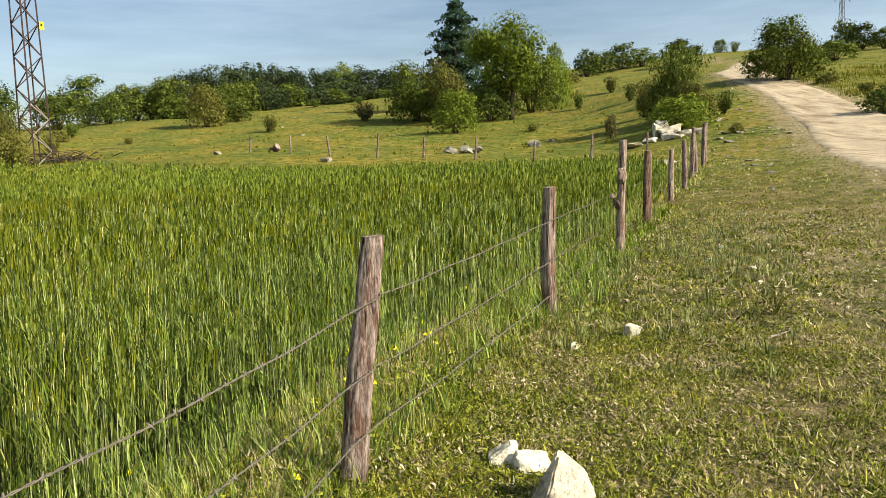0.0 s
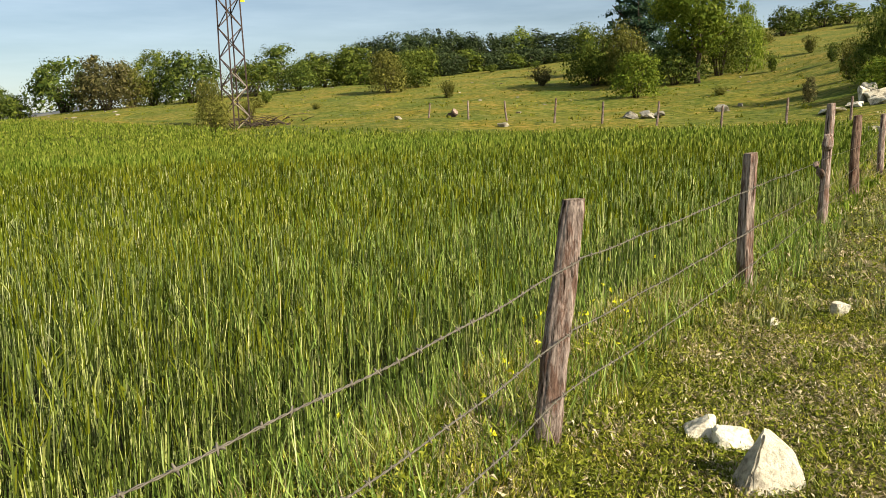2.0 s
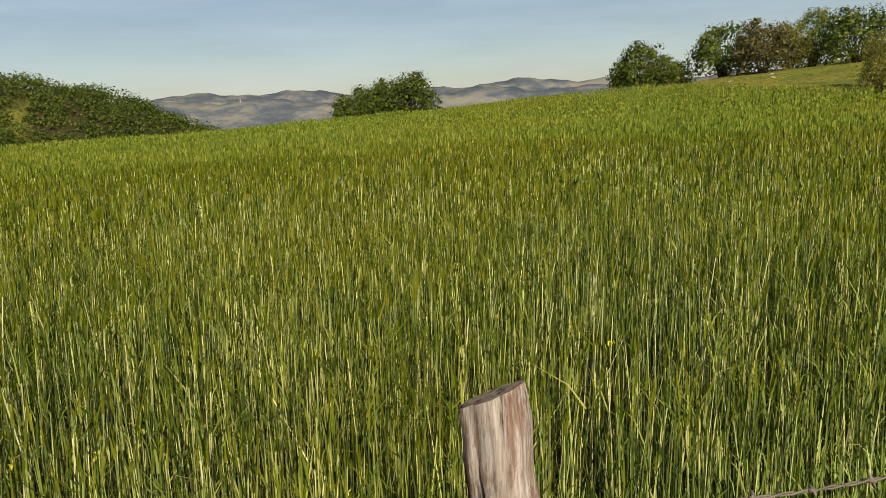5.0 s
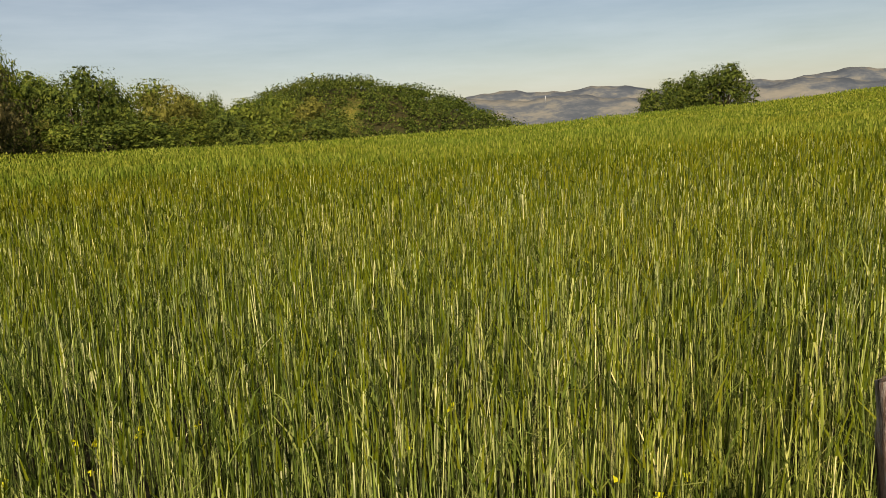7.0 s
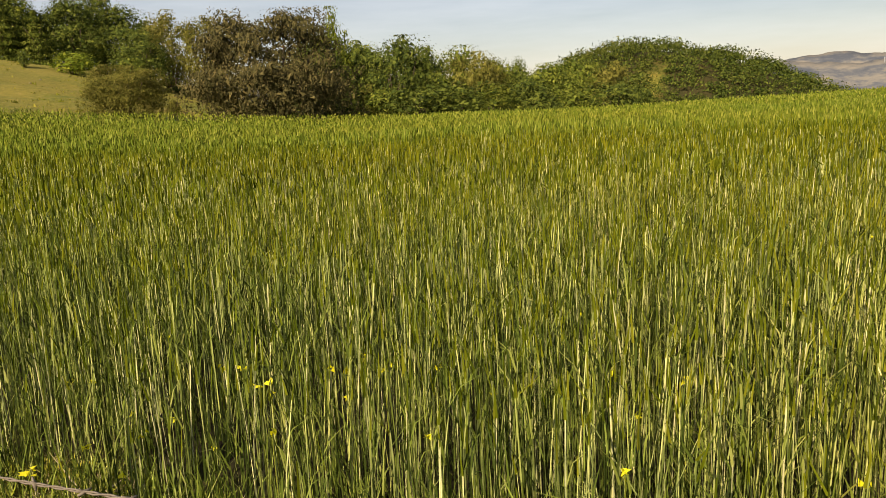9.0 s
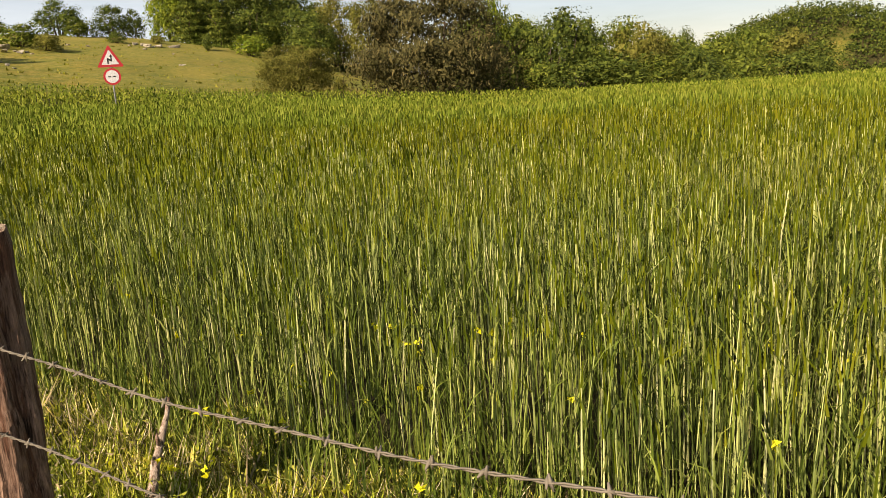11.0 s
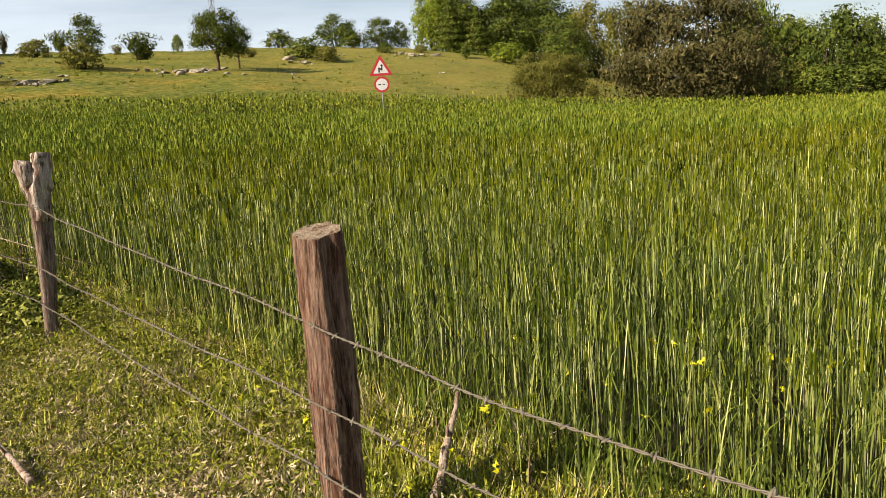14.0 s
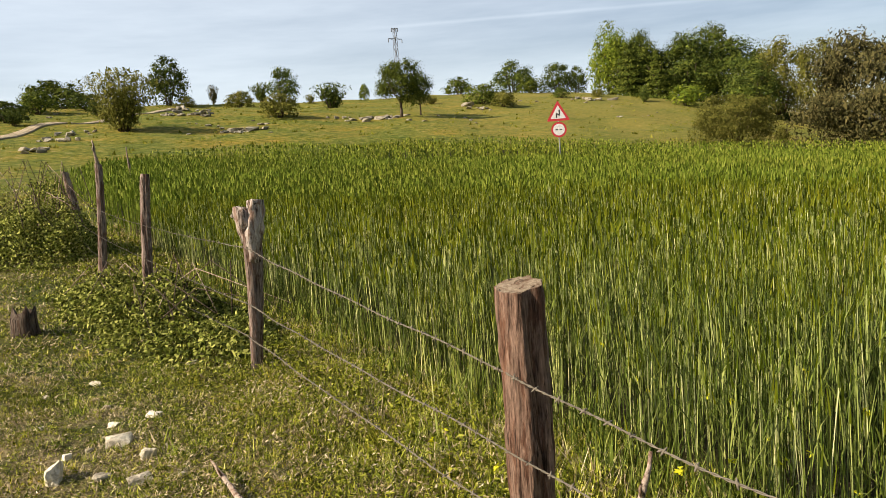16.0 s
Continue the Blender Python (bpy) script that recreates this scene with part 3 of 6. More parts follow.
def ribbon(name, xs, ys, widths, lift, mat, label):
    """A worn track laid along the land, crowned a little and uneven at its edges."""
    n = 260
    t = np.linspace(0, 1, n)
    s = np.linspace(0, 1, len(xs))
    k = np.exp(-np.linspace(-2, 2, 25) ** 2)
    k /= k.sum()
    soft = lambda v: np.convolve(np.pad(np.interp(t, s, v), 12, "reflect", reflect_type="odd"), k, "valid")
    cx, cy, w = soft(xs), soft(ys), soft(widths)
    dx, dy = np.gradient(cx), np.gradient(cy)
    ln = np.hypot(dx, dy)
    across = np.linspace(-1, 1, 13)
    rag = np.stack([lumps(cx * 2.0, cy, 5, 31) + .7 * lumps(cx, cy, 1.9, 32), lumps(cx * 2.0, cy, 5, 33) + .7 * lumps(cx, cy, 1.9, 34)], -1)
    half = w[:, None] / 2 * (across + .09 * np.sign(across) * (np.abs(across) > .9) * np.where(across < 0, rag[:, :1], rag[:, 1:]))
    x, y = cx[:, None] + dy[:, None] / ln[:, None] * half, cy[:, None] - dx[:, None] / ln[:, None] * half
    ruts = -.05 * (np.exp(-((np.abs(across) - .45) / .14) ** 2)) - .10 * (np.abs(across) > .95)
    z = height(x, y) + lift + ruts
    v = np.stack([x, y, z], -1).reshape(-1, 3)
    i, j = np.meshgrid(np.arange(n - 1), np.arange(12), indexing="ij")
    f = np.stack([i * 13 + j, i * 13 + j + 1, (i + 1) * 13 + j + 1, (i + 1) * 13 + j], -1).reshape(-1, 4)
    me = mesh_from(name, v, f, mat, True)
    att = me.attributes.new("rim", "FLOAT", "POINT")
    att.data.foreach_set("value", np.tile(np.clip((np.abs(across) - .62) / .38, 0, 1), n).astype(np.float32))
    return tagged(part(name, me, mat), label, "road", kind="structure")


ribbon("road", ROAD_X, ROAD_Y, [4.2, 4.2, 4.2, 4.6, 5.0, 5.2, 5.0, 4.4, 4.0, 4.2, 4.2, 4.2, 4.2], .06, M_ROAD, "pale dusty dirt road with shallow wheel ruts climbing the hill")
_p, _q, _r = at(176, 44), at(166, 66), at(157, 84)
ribbon("path", (_p.x, _q.x, _r.x), (_p.y, _q.y, _r.y), (1.1, .9, .7), .1, M_ROAD, "narrow pale dirt track across the pasture")


def far_hills():
    """Ridges far across the valley, their haze painted as a blue-grey colour."""
    for dist, rise, seed in ((2300, 1.0, 4), (3300, 1.45, 5)):
        b = np.linspace(30, 112, 220)
        w = np.radians(b)
        top = 1.6 + dist * np.tan(np.radians(rise + .14 * np.sin(b * .31 + seed) + .16 * np.sin(b * .83 + 2 * seed) + .05 * np.sin(b * 2.3 + seed) + .03 * np.sin(b * 5.1)))
        top = top * np.clip((b - 30) / 6, .2, 1)
        rows = []
        for f, back in ((0, -700), (.25, -480), (.5, -300), (.75, -140), (.93, -50), (1, 0), (.6, 200)):
            d = dist + back + 40 * np.sin(b * 1.7 + f * 9) * (1 - f)
            rows.append(np.stack([-np.sin(w) * d, np.cos(w) * d, -170 + (top + 170) * f + 4 * np.sin(b * 2.1 + f * 14) * (f < .9)], -1))
        v = np.concatenate(rows)
        i, j = np.meshgrid(np.arange(len(rows) - 1), np.arange(len(b) - 1), indexing="ij")
        m = len(b)
        f = np.stack([i * m + j, i * m + j + 1, (i + 1) * m + j + 1, (i + 1) * m + j], -1).reshape(-1, 4)
        tagged(part("backdrop", mesh_from("backdrop", v, f, M_FAR, True), M_FAR), "far ridge of hills with fields, coloured blue-grey for haze", "hills", kind="structure")


far_hills()


# ---- blades: strips for stems, leaves and grass ----
def leaves_at(points, size, rng, droop=0.0, out=None, steep=1.0, slim=1.0):
    """Small pointed leaves, three corners each; steep: their stretch upwards; out: the way their upper side mostly looks."""
    n = len(points)
    nor = rng.normal(0, 1, (n, 3))
    nor /= np.linalg.norm(nor, axis=1)[:, None]
    if out is not None:
        nor = nor * .75 + out
        nor /= np.linalg.norm(nor, axis=1)[:, None]
    u = np.cross(nor, rng.normal(0, 1, (n, 3)))
    u[:, 2] -= droop
    u /= np.linalg.norm(u, axis=1)[:, None]
    v = np.cross(nor, u)
    s = (size * rng.uniform(.6, 1.5, n))[:, None]
    up = np.array([1, 1, steep])
    q = np.stack([points - (u * .9 + v * .55 * slim) * s * up, points + u * s * 1.1 * up, points + (v * .75 * slim - u * .5) * s * up], 1).reshape(-1, 3)
    return q, np.arange(3 * n).reshape(-1, 3)


def strips(base, lean, length, width, face, segments=2, bow=0.0, tip=0.25):
    """Corners and quads of many narrow strips. base: n x 3; lean: n x 2 sideways shift of the tip per length; face: bearing of the flat side."""
    n = len(base)
    t = np.linspace(0, 1, segments + 1)
    wid = width[:, None] * (1 - (1 - tip) * t[None] ** 2) / 2
    up = np.sqrt(np.clip(1 - (lean ** 2).sum(1), .05, 1))
    droop = np.asarray(bow) * np.ones(n)
    z = length[:, None] * (up[:, None] * t[None] - droop[:, None] * t[None] ** 2)
    sx = length[:, None] * lean[:, :1] * t[None] ** 1.6
    sy = length[:, None] * lean[:, 1:] * t[None] ** 1.6
    cx, cy, cz = base[:, :1] + sx, base[:, 1:2] + sy, base[:, 2:] + z
    ux, uy = np.cos(face)[:, None] * wid, np.sin(face)[:, None] * wid
    v = np.stack([np.stack([cx - ux, cy - uy, cz], -1), np.stack([cx + ux, cy + uy, cz], -1)], 2).reshape(n, -1, 3)
    m = 2 * (segments + 1)
    q = np.array([[2 * k, 2 * k + 1, 2 * k + 3, 2 * k + 2] for k in range(segments)])
    f = (np.arange(n)[:, None, None] * m + q[None]).reshape(-1, 4)
    return v.reshape(-1, 3), f


def spikes(base, lean, length, width, face, bow=0.0):
    """Like strips, but every blade is one pointed triangle; bow lets its tip hang."""
    up = np.sqrt(np.clip(1 - (lean ** 2).sum(1), .05, 1)) - np.asarray(bow)
    half = np.stack([np.cos(face), np.sin(face), 0 * face], -1) * (width / 2)[:, None]
    tip = base + np.stack([lean[:, 0], lean[:, 1], up], -1) * length[:, None]
    n = len(base)
    return np.stack([base - half, base + half, tip], 1).reshape(-1, 3), np.arange(3 * n).reshape(-1, 3)


def stuff(name, pieces, mat, label, category):
    v, f, o = [], [], 0
    for a, b in pieces:
        v.append(a)
        f.append(b + o)
        o += len(a)
    me = mesh_from(name, np.concatenate(v), np.concatenate(f), mat)
    return tagged(part(name, me, mat), label, category, kind="stuff")


RNG = np.random.default_rng(7)


def scatter(r0, r1, b0, b1, density):
    n = int(density * .5 * radians(b1 - b0) * (r1 ** 2 - r0 ** 2))
    r = np.sqrt(RNG.uniform(r0 ** 2, r1 ** 2, n))
    b = np.radians(RNG.uniform(b0, b1, n))
    return -np.sin(b) * r, np.cos(b) * r


def spread(n, s):
    return RNG.normal(0, s, (n, 2))


def grow_rye():
    stems, blades, ears, shoots, far, thin_blades, thin_shoots = [], [], [], [], [], [], []
    # inner radius, outer radius, plants per square metre, widening, leaves, pieces of a stem
    for r0, r1, per, wide, leaves, seg in ((1.4, 6.5, 540, .84, 2, 2), (6.5, 15, 270, 1.15, 1, 1), (15, 34, 108, 1.65, 0, 1), (34, 95, 18, 4.0, 0, 1)):
        x, y = scatter(r0, r1, -20, 178, per)
        inside = in_crop(x, y)
        thin = .60 + .5 * lumps(x, y, 2.6, 23) + .42 * lumps(x, y, .34, 25) * (r0 < 6)
        keep = (inside > RNG.uniform(-.25, .75, len(x)) ** 2 * np.sign(RNG.uniform(-.3, 1, len(x)))) & (RNG.random(len(x)) < np.clip(thin + .3, .25 if r0 < 6 else .5, 1))
        x, y, inside = x[keep], y[keep], inside[keep]
        n = len(x)
        tall = (.76 + .06 * lumps(x, y, 7, 21) + .05 * lumps(x, y, 1.1, 22) + RNG.normal(0, .085 if r0 < 15 else .06, n)) * np.clip(.66 + inside * .4, .5, 1)
        base = np.stack([x, y, height(x, y) - .01], -1)
        lean = spread(n, .045) * np.where(RNG.random(n) < .09, 4.2, 1.0)[:, None] + np.array([.015, .02])
        face = RNG.uniform(0, np.pi, n)
        girth = .0054 * wide * RNG.uniform(.6, 1.4, n)
        if r0 < 15:
            stems.append(strips(base, lean, tall, girth, face, seg, 0, .7))
        else:
            far.append(spikes(base, lean, tall * 1.04, girth * 1.7, face))
        east = bearing_of(x, y) < RNG.normal(24, 7, n)
        for more in range(leaves + (2 if r0 < 15 else 1 if r0 < 30 else 0)):
            f = np.where(RNG.random(n) < .5, RNG.uniform(.5, .95, n), RNG.uniform(.1, .9, n))
            lb = base + np.stack([lean[:, 0] * tall * f ** 1.6, lean[:, 1] * tall * f ** 1.6, tall * f], -1)
            turn = RNG.uniform(0, 2 * np.pi, n)
            out_ = RNG.uniform(.12, .75, n)
            ll = np.stack([np.cos(turn) * out_, np.sin(turn) * out_], -1)
            k = np.ones(n, bool) if more < leaves else east
            m = int(k.sum())
            made = (lb[k], ll[k] * (.6 if more >= leaves else 1), RNG.uniform(.12, .26, m), .0085 * wide * RNG.uniform(.6, 1.3, m), turn[k] + np.pi / 2 + RNG.normal(0, .5, m))
            if r0 < 6:
                (blades if more < leaves else shoots).append(strips(*made, 2, RNG.uniform(0, .5, m), .1))
            else:
                (thin_blades if more < leaves else thin_shoots).append(spikes(*made, RNG.uniform(0, .5, m)))
        top = base + np.stack([lean[:, 0] * tall, lean[:, 1] * tall, tall * .985], -1)
        nod = RNG.uniform(0, 2 * np.pi, n)
        side = np.where(RNG.random(n) < .12, .75, .14) * RNG.uniform(.3, 1.2, n)
        way = lean * 1.2 + np.stack([np.cos(nod) * side, np.sin(nod) * side], -1)
        ear_long, ear_wide = RNG.uniform(.07, .13, n), wide * RNG.uniform(.7, 1.3, n)
        if r0 < 15:
            ears.append(strips(top, way, ear_long, (.0095 if r0 < 6 else .016) * ear_wide, face, 1, RNG.uniform(0, .2, n), .35))
        else:
            far.append(spikes(top - np.array([0, 0, .03]), way, ear_long * 1.2, .024 * ear_wide, face))
    # grass and young shoots between the stems, thickest at the edge and in patches
    for r0, r1, per, wide in ((1.4, 4.6, 900, .9), (4.6, 11, 380, 1.2)):
        x, y = scatter(r0, r1, -20, 178, per)
        inside = in_crop(x, y)
        east = (bearing_of(x, y) < 24) * 1.0
        rich = .55 * lumps(x, y, .8, 27) + .5 * lumps(x, y, .3, 28) + np.clip(.55 - .45 * np.abs(inside + .3 * east), -.5, .55) + .3 * east + .4 * (np.abs(inside) < .55)
        keep = (inside > -.35 - .6 * east) & (rich > RNG.uniform(-.1, 1.1, len(x)))
        x, y = x[keep], y[keep]
        n = len(x)
        turn = RNG.uniform(0, 2 * np.pi, n)
        o = RNG.uniform(.05, .6, n)
        base = np.stack([x, y, height(x, y) - .01], -1)
        long, broad = RNG.uniform(.10, .42, n), .0085 * wide * RNG.uniform(.6, 1.4, n)
        fresh = bearing_of(x, y) < RNG.normal(40, 15, n)
        for k, to in ((fresh, shoots), (~fresh, blades)):
            to.append(strips(base[k], (np.stack([np.cos(turn) * o, np.sin(turn) * o], -1))[k], long[k], broad[k], turn[k] + np.pi / 2, 2, RNG.uniform(0, .35, int(k.sum())), .08))
    stuff("rye_shoots", shoots, M_SHOOT, "fresh green shoots and grass between the rye stems", "crop")
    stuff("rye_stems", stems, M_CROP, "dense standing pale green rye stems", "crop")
    stuff("rye_blades", blades, M_BLADE, "narrow arching green rye leaves", "crop")
    stuff("rye_ears", ears, M_EAR, "soft olive-green ears of young rye", "crop")
    stuff("rye_blades", thin_blades, M_BLADE, "narrow arching green rye leaves", "crop")
    stuff("rye_shoots", thin_shoots, M_SHOOT, "fresh green shoots and grass between the rye stems", "crop")
    stuff("rye_field", far, M_FIELD, "even soft green rye field rolling away", "crop")


grow_rye()


def grow_verge():
    grass, dry, tall_grass, soft = [], [], [], []
    # inner and outer radius, from and to bearing, tufts per square metre, size
    for r0, r1, b0, b1, per, wide in ((2.2, 4.6, -36, 18, 1150, .62), (4.6, 7.2, -36, 18, 800, .72), (2.2, 7.5, 138, 180, 800, .68), (1.4, 4.8, 18, 138, 420, .8), (.05, 5, -90, 270, 50, 1.5),
                                      (7.2, 11, -36, 30, 400, .95), (7.5, 18, 140, 180, 105, 1.5), (11, 18, -36, 10, 170, 1.35), (18, 42, -36, 0, 34, 2.2), (18, 32, 150, 180, 20, 3.0), (5, 13, 180, 324, 9, 2.4)):
        x, y = scatter(r0, r1, b0, b1, per)
        road = np.abs(x - np.interp(y, ROAD_Y, ROAD_X))
        bare = dryness(x, y) + .24 * lumps(x, y, 1.1, 14) + .12 * lumps(x, y, .35, 15)
        keep = (in_crop(x, y) < .25) & (road > 2.2 + .7 * lumps(x, y, 1.6, 16)) & (RNG.random(len(x)) > np.clip(bare * .7 - .16 + .35 * lumps(x, y, .3, 34) * (r1 < 12), .02, .6))
        x, y, bare = x[keep], y[keep], bare[keep]
        straw = RNG.random(len(x)) < np.clip(.10 + bare * 1.15 + .2 * lumps(x, y, .6, 38), .02, .7)
        size = (.6 + .8 * RNG.random(len(x)) ** 2) * np.clip(1 + .5 * lumps(x, y, .5, 17), .4, 1.8)
        # each tuft: blades spread outwards from one root
        k = 8 if r1 < 8 else 5
        x, y, straw, size = (np.repeat(v, k) for v in (x, y, straw, size))
        n = len(x)
        turn, o = RNG.uniform(0, 2 * np.pi, n), RNG.uniform(.2, .95, n)
        out_ = .03 * wide * size * RNG.random(n)
        x, y = x + np.cos(turn) * out_, y + np.sin(turn) * out_
        fence = np.interp(y, FENCE_Y, FENCE_X) - x
        rank = np.clip(1 - np.abs(fence - .5) / 1.0, 0, 1)
        tall = (.020 + .026 * RNG.random(n) + .06 * RNG.random(n) ** 12) * size * (.75 + .35 * wide) + rank * RNG.uniform(.0, .16, n) * np.where(y > 3, 1.6, 1)
        base = np.stack([x, y, height(x, y) - .004], -1)
        lean = np.stack([np.cos(turn), np.sin(turn)], -1) * (o * (1 - .45 * rank))[:, None]
        straw = straw ^ (RNG.random(n) < .1)
        lean, tall = np.where(straw[:, None], lean * np.minimum(.96, o * .4 + .62)[:, None] / o[:, None], lean), np.where(straw, tall * 1.5, tall)
        for m, w, to in ((~straw, .0095, grass), (straw, .0070, dry)):
            to.append(spikes(base[m], lean[m], np.clip(tall[m], .018, .4), w * wide * RNG.uniform(.7, 1.6, m.sum()), turn[m] + 1.57 + RNG.normal(0, .4, m.sum()), RNG.uniform(0, .3, m.sum())))
    # rank bright grass between the fence and the rye
    x, y = scatter(2.2, 17, -22, 12, 520)
    fence = np.interp(y, FENCE_Y, FENCE_X) - x
    keep = (fence > -.12 + .12 * lumps(x, y, .7, 52)) & (in_crop(x, y) < .3) & (lumps(x, y, .6, 51) + .9 > RNG.uniform(0, 1.2, len(x)))
    x, y = x[keep], y[keep]
    n = len(x)
    turn, o = RNG.uniform(0, 2 * np.pi, n), RNG.uniform(.1, .7, n)
    tall_grass.append(strips(np.stack([x, y, height(x, y) - .01], -1), np.stack([np.cos(turn) * o, np.sin(turn) * o], -1), RNG.uniform(.08, .34, n) * (1 + .3 * lumps(x, y, .6, 51)), .0075 * np.clip(np.hypot(x, y) / 5, .8, 2.4) * RNG.uniform(.6, 1.4, n), turn + 1.57, 2, RNG.uniform(0, .4, n), .08))
    stuff("lush_grass", tall_grass, M_LUSH, "tall bright green grass between the fence and the rye", "grass")
    # a belt of soft growth outside the far edge of the rye
    x, y = scatter(26, 100, -20, 176, 9)
    edge = in_crop(x, y)
    keep = (edge < .3) & (edge > -9 * RNG.random(len(x)) ** 1.3) & (np.interp(y, FENCE_Y, FENCE_X) - x > .3)
    x, y, edge = x[keep], y[keep], edge[keep]
    n = len(x)
    soft.append(spikes(np.stack([x, y, height(x, y) - .02], -1), spread(n, .16), np.clip(.5 + edge * .05, .1, .5) * RNG.uniform(.5, 1.2, n), RNG.uniform(.03, .07, n), RNG.uniform(0, np.pi, n)))
    stuff("field_margin_grass", soft, M_FIELD, "soft young growth along the far margin of the rye", "grass")
    # grey-green weeds on the trodden side of the fence
    x, y = scatter(5.5, 17, -26, 4, 26)
    off = x - np.interp(y, FENCE_Y, FENCE_X)
    keep = (off > .0) & (off < 2.3) & (RNG.random(len(x)) < .25 + .5 * np.exp(-((y - 9.5) / 3.5) ** 2) + .35 * lumps(x, y, 1.3, 53))
    k = 14
    cx, cy = np.repeat(x[keep], k), np.repeat(y[keep], k)
    n = len(cx)
    turn, o = RNG.uniform(0, 2 * np.pi, n), RNG.random(n)
    x, y = cx + np.cos(turn) * .09 * o, cy + np.sin(turn) * .09 * o
    size = np.repeat(RNG.uniform(.6, 1.4, n // k), k)
    stuff("grey_green_weeds", [spikes(np.stack([x, y, height(x, y) + RNG.uniform(0, .06, n) * size], -1), np.stack([np.cos(turn), np.sin(turn)], -1) * (o * .6)[:, None], RNG.uniform(.04, .12, n) * size, .013 * RNG.uniform(.6, 1.4, n), turn + 1.57 + RNG.normal(0, .6, n))],
          M_SAGE, "pale grey-green bushy weeds along the fence", "weeds")
    stuff("verge_grass", grass, M_GRASS, "short uneven green grass of the trodden verge", "grass")
    stuff("dry_grass", dry, M_DRY, "straw-coloured dry blades among the verge grass", "grass")
    # limestone chips trodden into the worn ground
    v, f = [], []
    for r0, r1, b0, b1, per, s0, s1 in ((2.5, 9, -36, 4, 34, .005, .017), (3.5, 9, 146, 180, 34, .006, .02), (9, 20, -34, -12, 14, .012, .035), (20, 45, -30, -16, 4, .03, .08)):
        x, y = scatter(r0, r1, b0, b1, per)
        worn = dryness(x, y) + .35 * lumps(x, y, .9, 54)
        keep = (worn > RNG.uniform(.0, .75, len(x))) & (in_crop(x, y) < -.3) & (np.abs(x - np.interp(y, ROAD_Y, ROAD_X)) > 1.9)
        x, y = x[keep], y[keep]
        n = len(x)
        w = s0 + (s1 - s0) * RNG.random(n) ** 2.5
        c = np.stack([x, y, height(x, y) + .1 * w], -1)
        a0 = RNG.uniform(0, 2 * np.pi, n)
        ring = [c + np.stack([np.cos(a0 + q * 1.57 + RNG.normal(0, .25, n)) * w, np.sin(a0 + q * 1.57) * w * .7, -.3 * w], -1) for q in range(4)]
        peak = [c + np.stack([RNG.normal(0, .3, n) * w, RNG.normal(0, .2, n) * w, w * RNG.uniform(.35, .75, n)], -1)]
        start = sum(len(q) for q in v)
        v.append(np.stack(ring + peak, 1).reshape(-1, 3))
        i5 = start + 5 * np.arange(n)[:, None, None]
        f.append((i5 + np.array([[0, 1, 4], [1, 2, 4], [2, 3, 4], [3, 0, 4]])[None]).reshape(-1, 3))
    tagged(part("stone_chips", mesh_from("stone_chips", np.concatenate(v), np.concatenate(f), M_STONE), None), "pale limestone chips trodden into the worn ground", "stones", kind="stuff")
    # broad low leaves of clover and plantain, and small litter
    points, sizes = [], []
    for r0, r1, b0, b1, per, size in ((2, 7, -36, 18, 7000, .0102), (2, 7, 138, 180, 7400, .0085), (1.4, 4.8, 18, 138, 4200, .0062), (7, 16, -36, 12, 900, .017), (7, 16, 140, 180, 1300, .014)):
        x, y = scatter(r0, r1, b0, b1, per)
        fence = np.interp(y, FENCE_Y, FENCE_X) - x
        keep = (in_crop(x, y) < .1) & (lumps(x, y, .5, 33) + lumps(x, y, 1.7, 19) + .5 * (np.abs(fence) < 1) > RNG.uniform(-1.5, .7, len(x)))
        x, y, fence = x[keep], y[keep], fence[keep]
        rank = np.clip(1 - np.abs(fence - .4) / 1.0, 0, 1)
        points.append(np.stack([x, y, height(x, y) + RNG.uniform(.004, .03, len(x)) + rank * RNG.uniform(0, .13, len(x))], -1))
        sizes.append(np.full(len(x), size) * (1 + .5 * rank))
    p, s = np.concatenate(points), np.concatenate(sizes)
    q, f = leaves_at(p, s * RNG.choice([1.0, 1.5], len(p)), RNG, 0, np.array([.3, -.1, .55]), slim=.45)
    dead = RNG.random(len(p)) < np.clip(.08 + 1.1 * dryness(p[:, 0], p[:, 1]) + .3 * lumps(p[:, 0], p[:, 1], .7, 39), .04, .75)
    for mat, pick, name, label in ((M_WEED, ~dead, "weed_leaves", "low broad clover and plantain leaves"), (M_DRY, dead, "leaf_litter", "dry straw-coloured leaf bits between the grass")):
        qq = q.reshape(-1, 3, 3)[pick].reshape(-1, 3)
        tagged(part(name, mesh_from(name, qq, np.arange(len(qq)).reshape(-1, 3), mat), mat), label, "weeds", kind="stuff")


grow_verge()


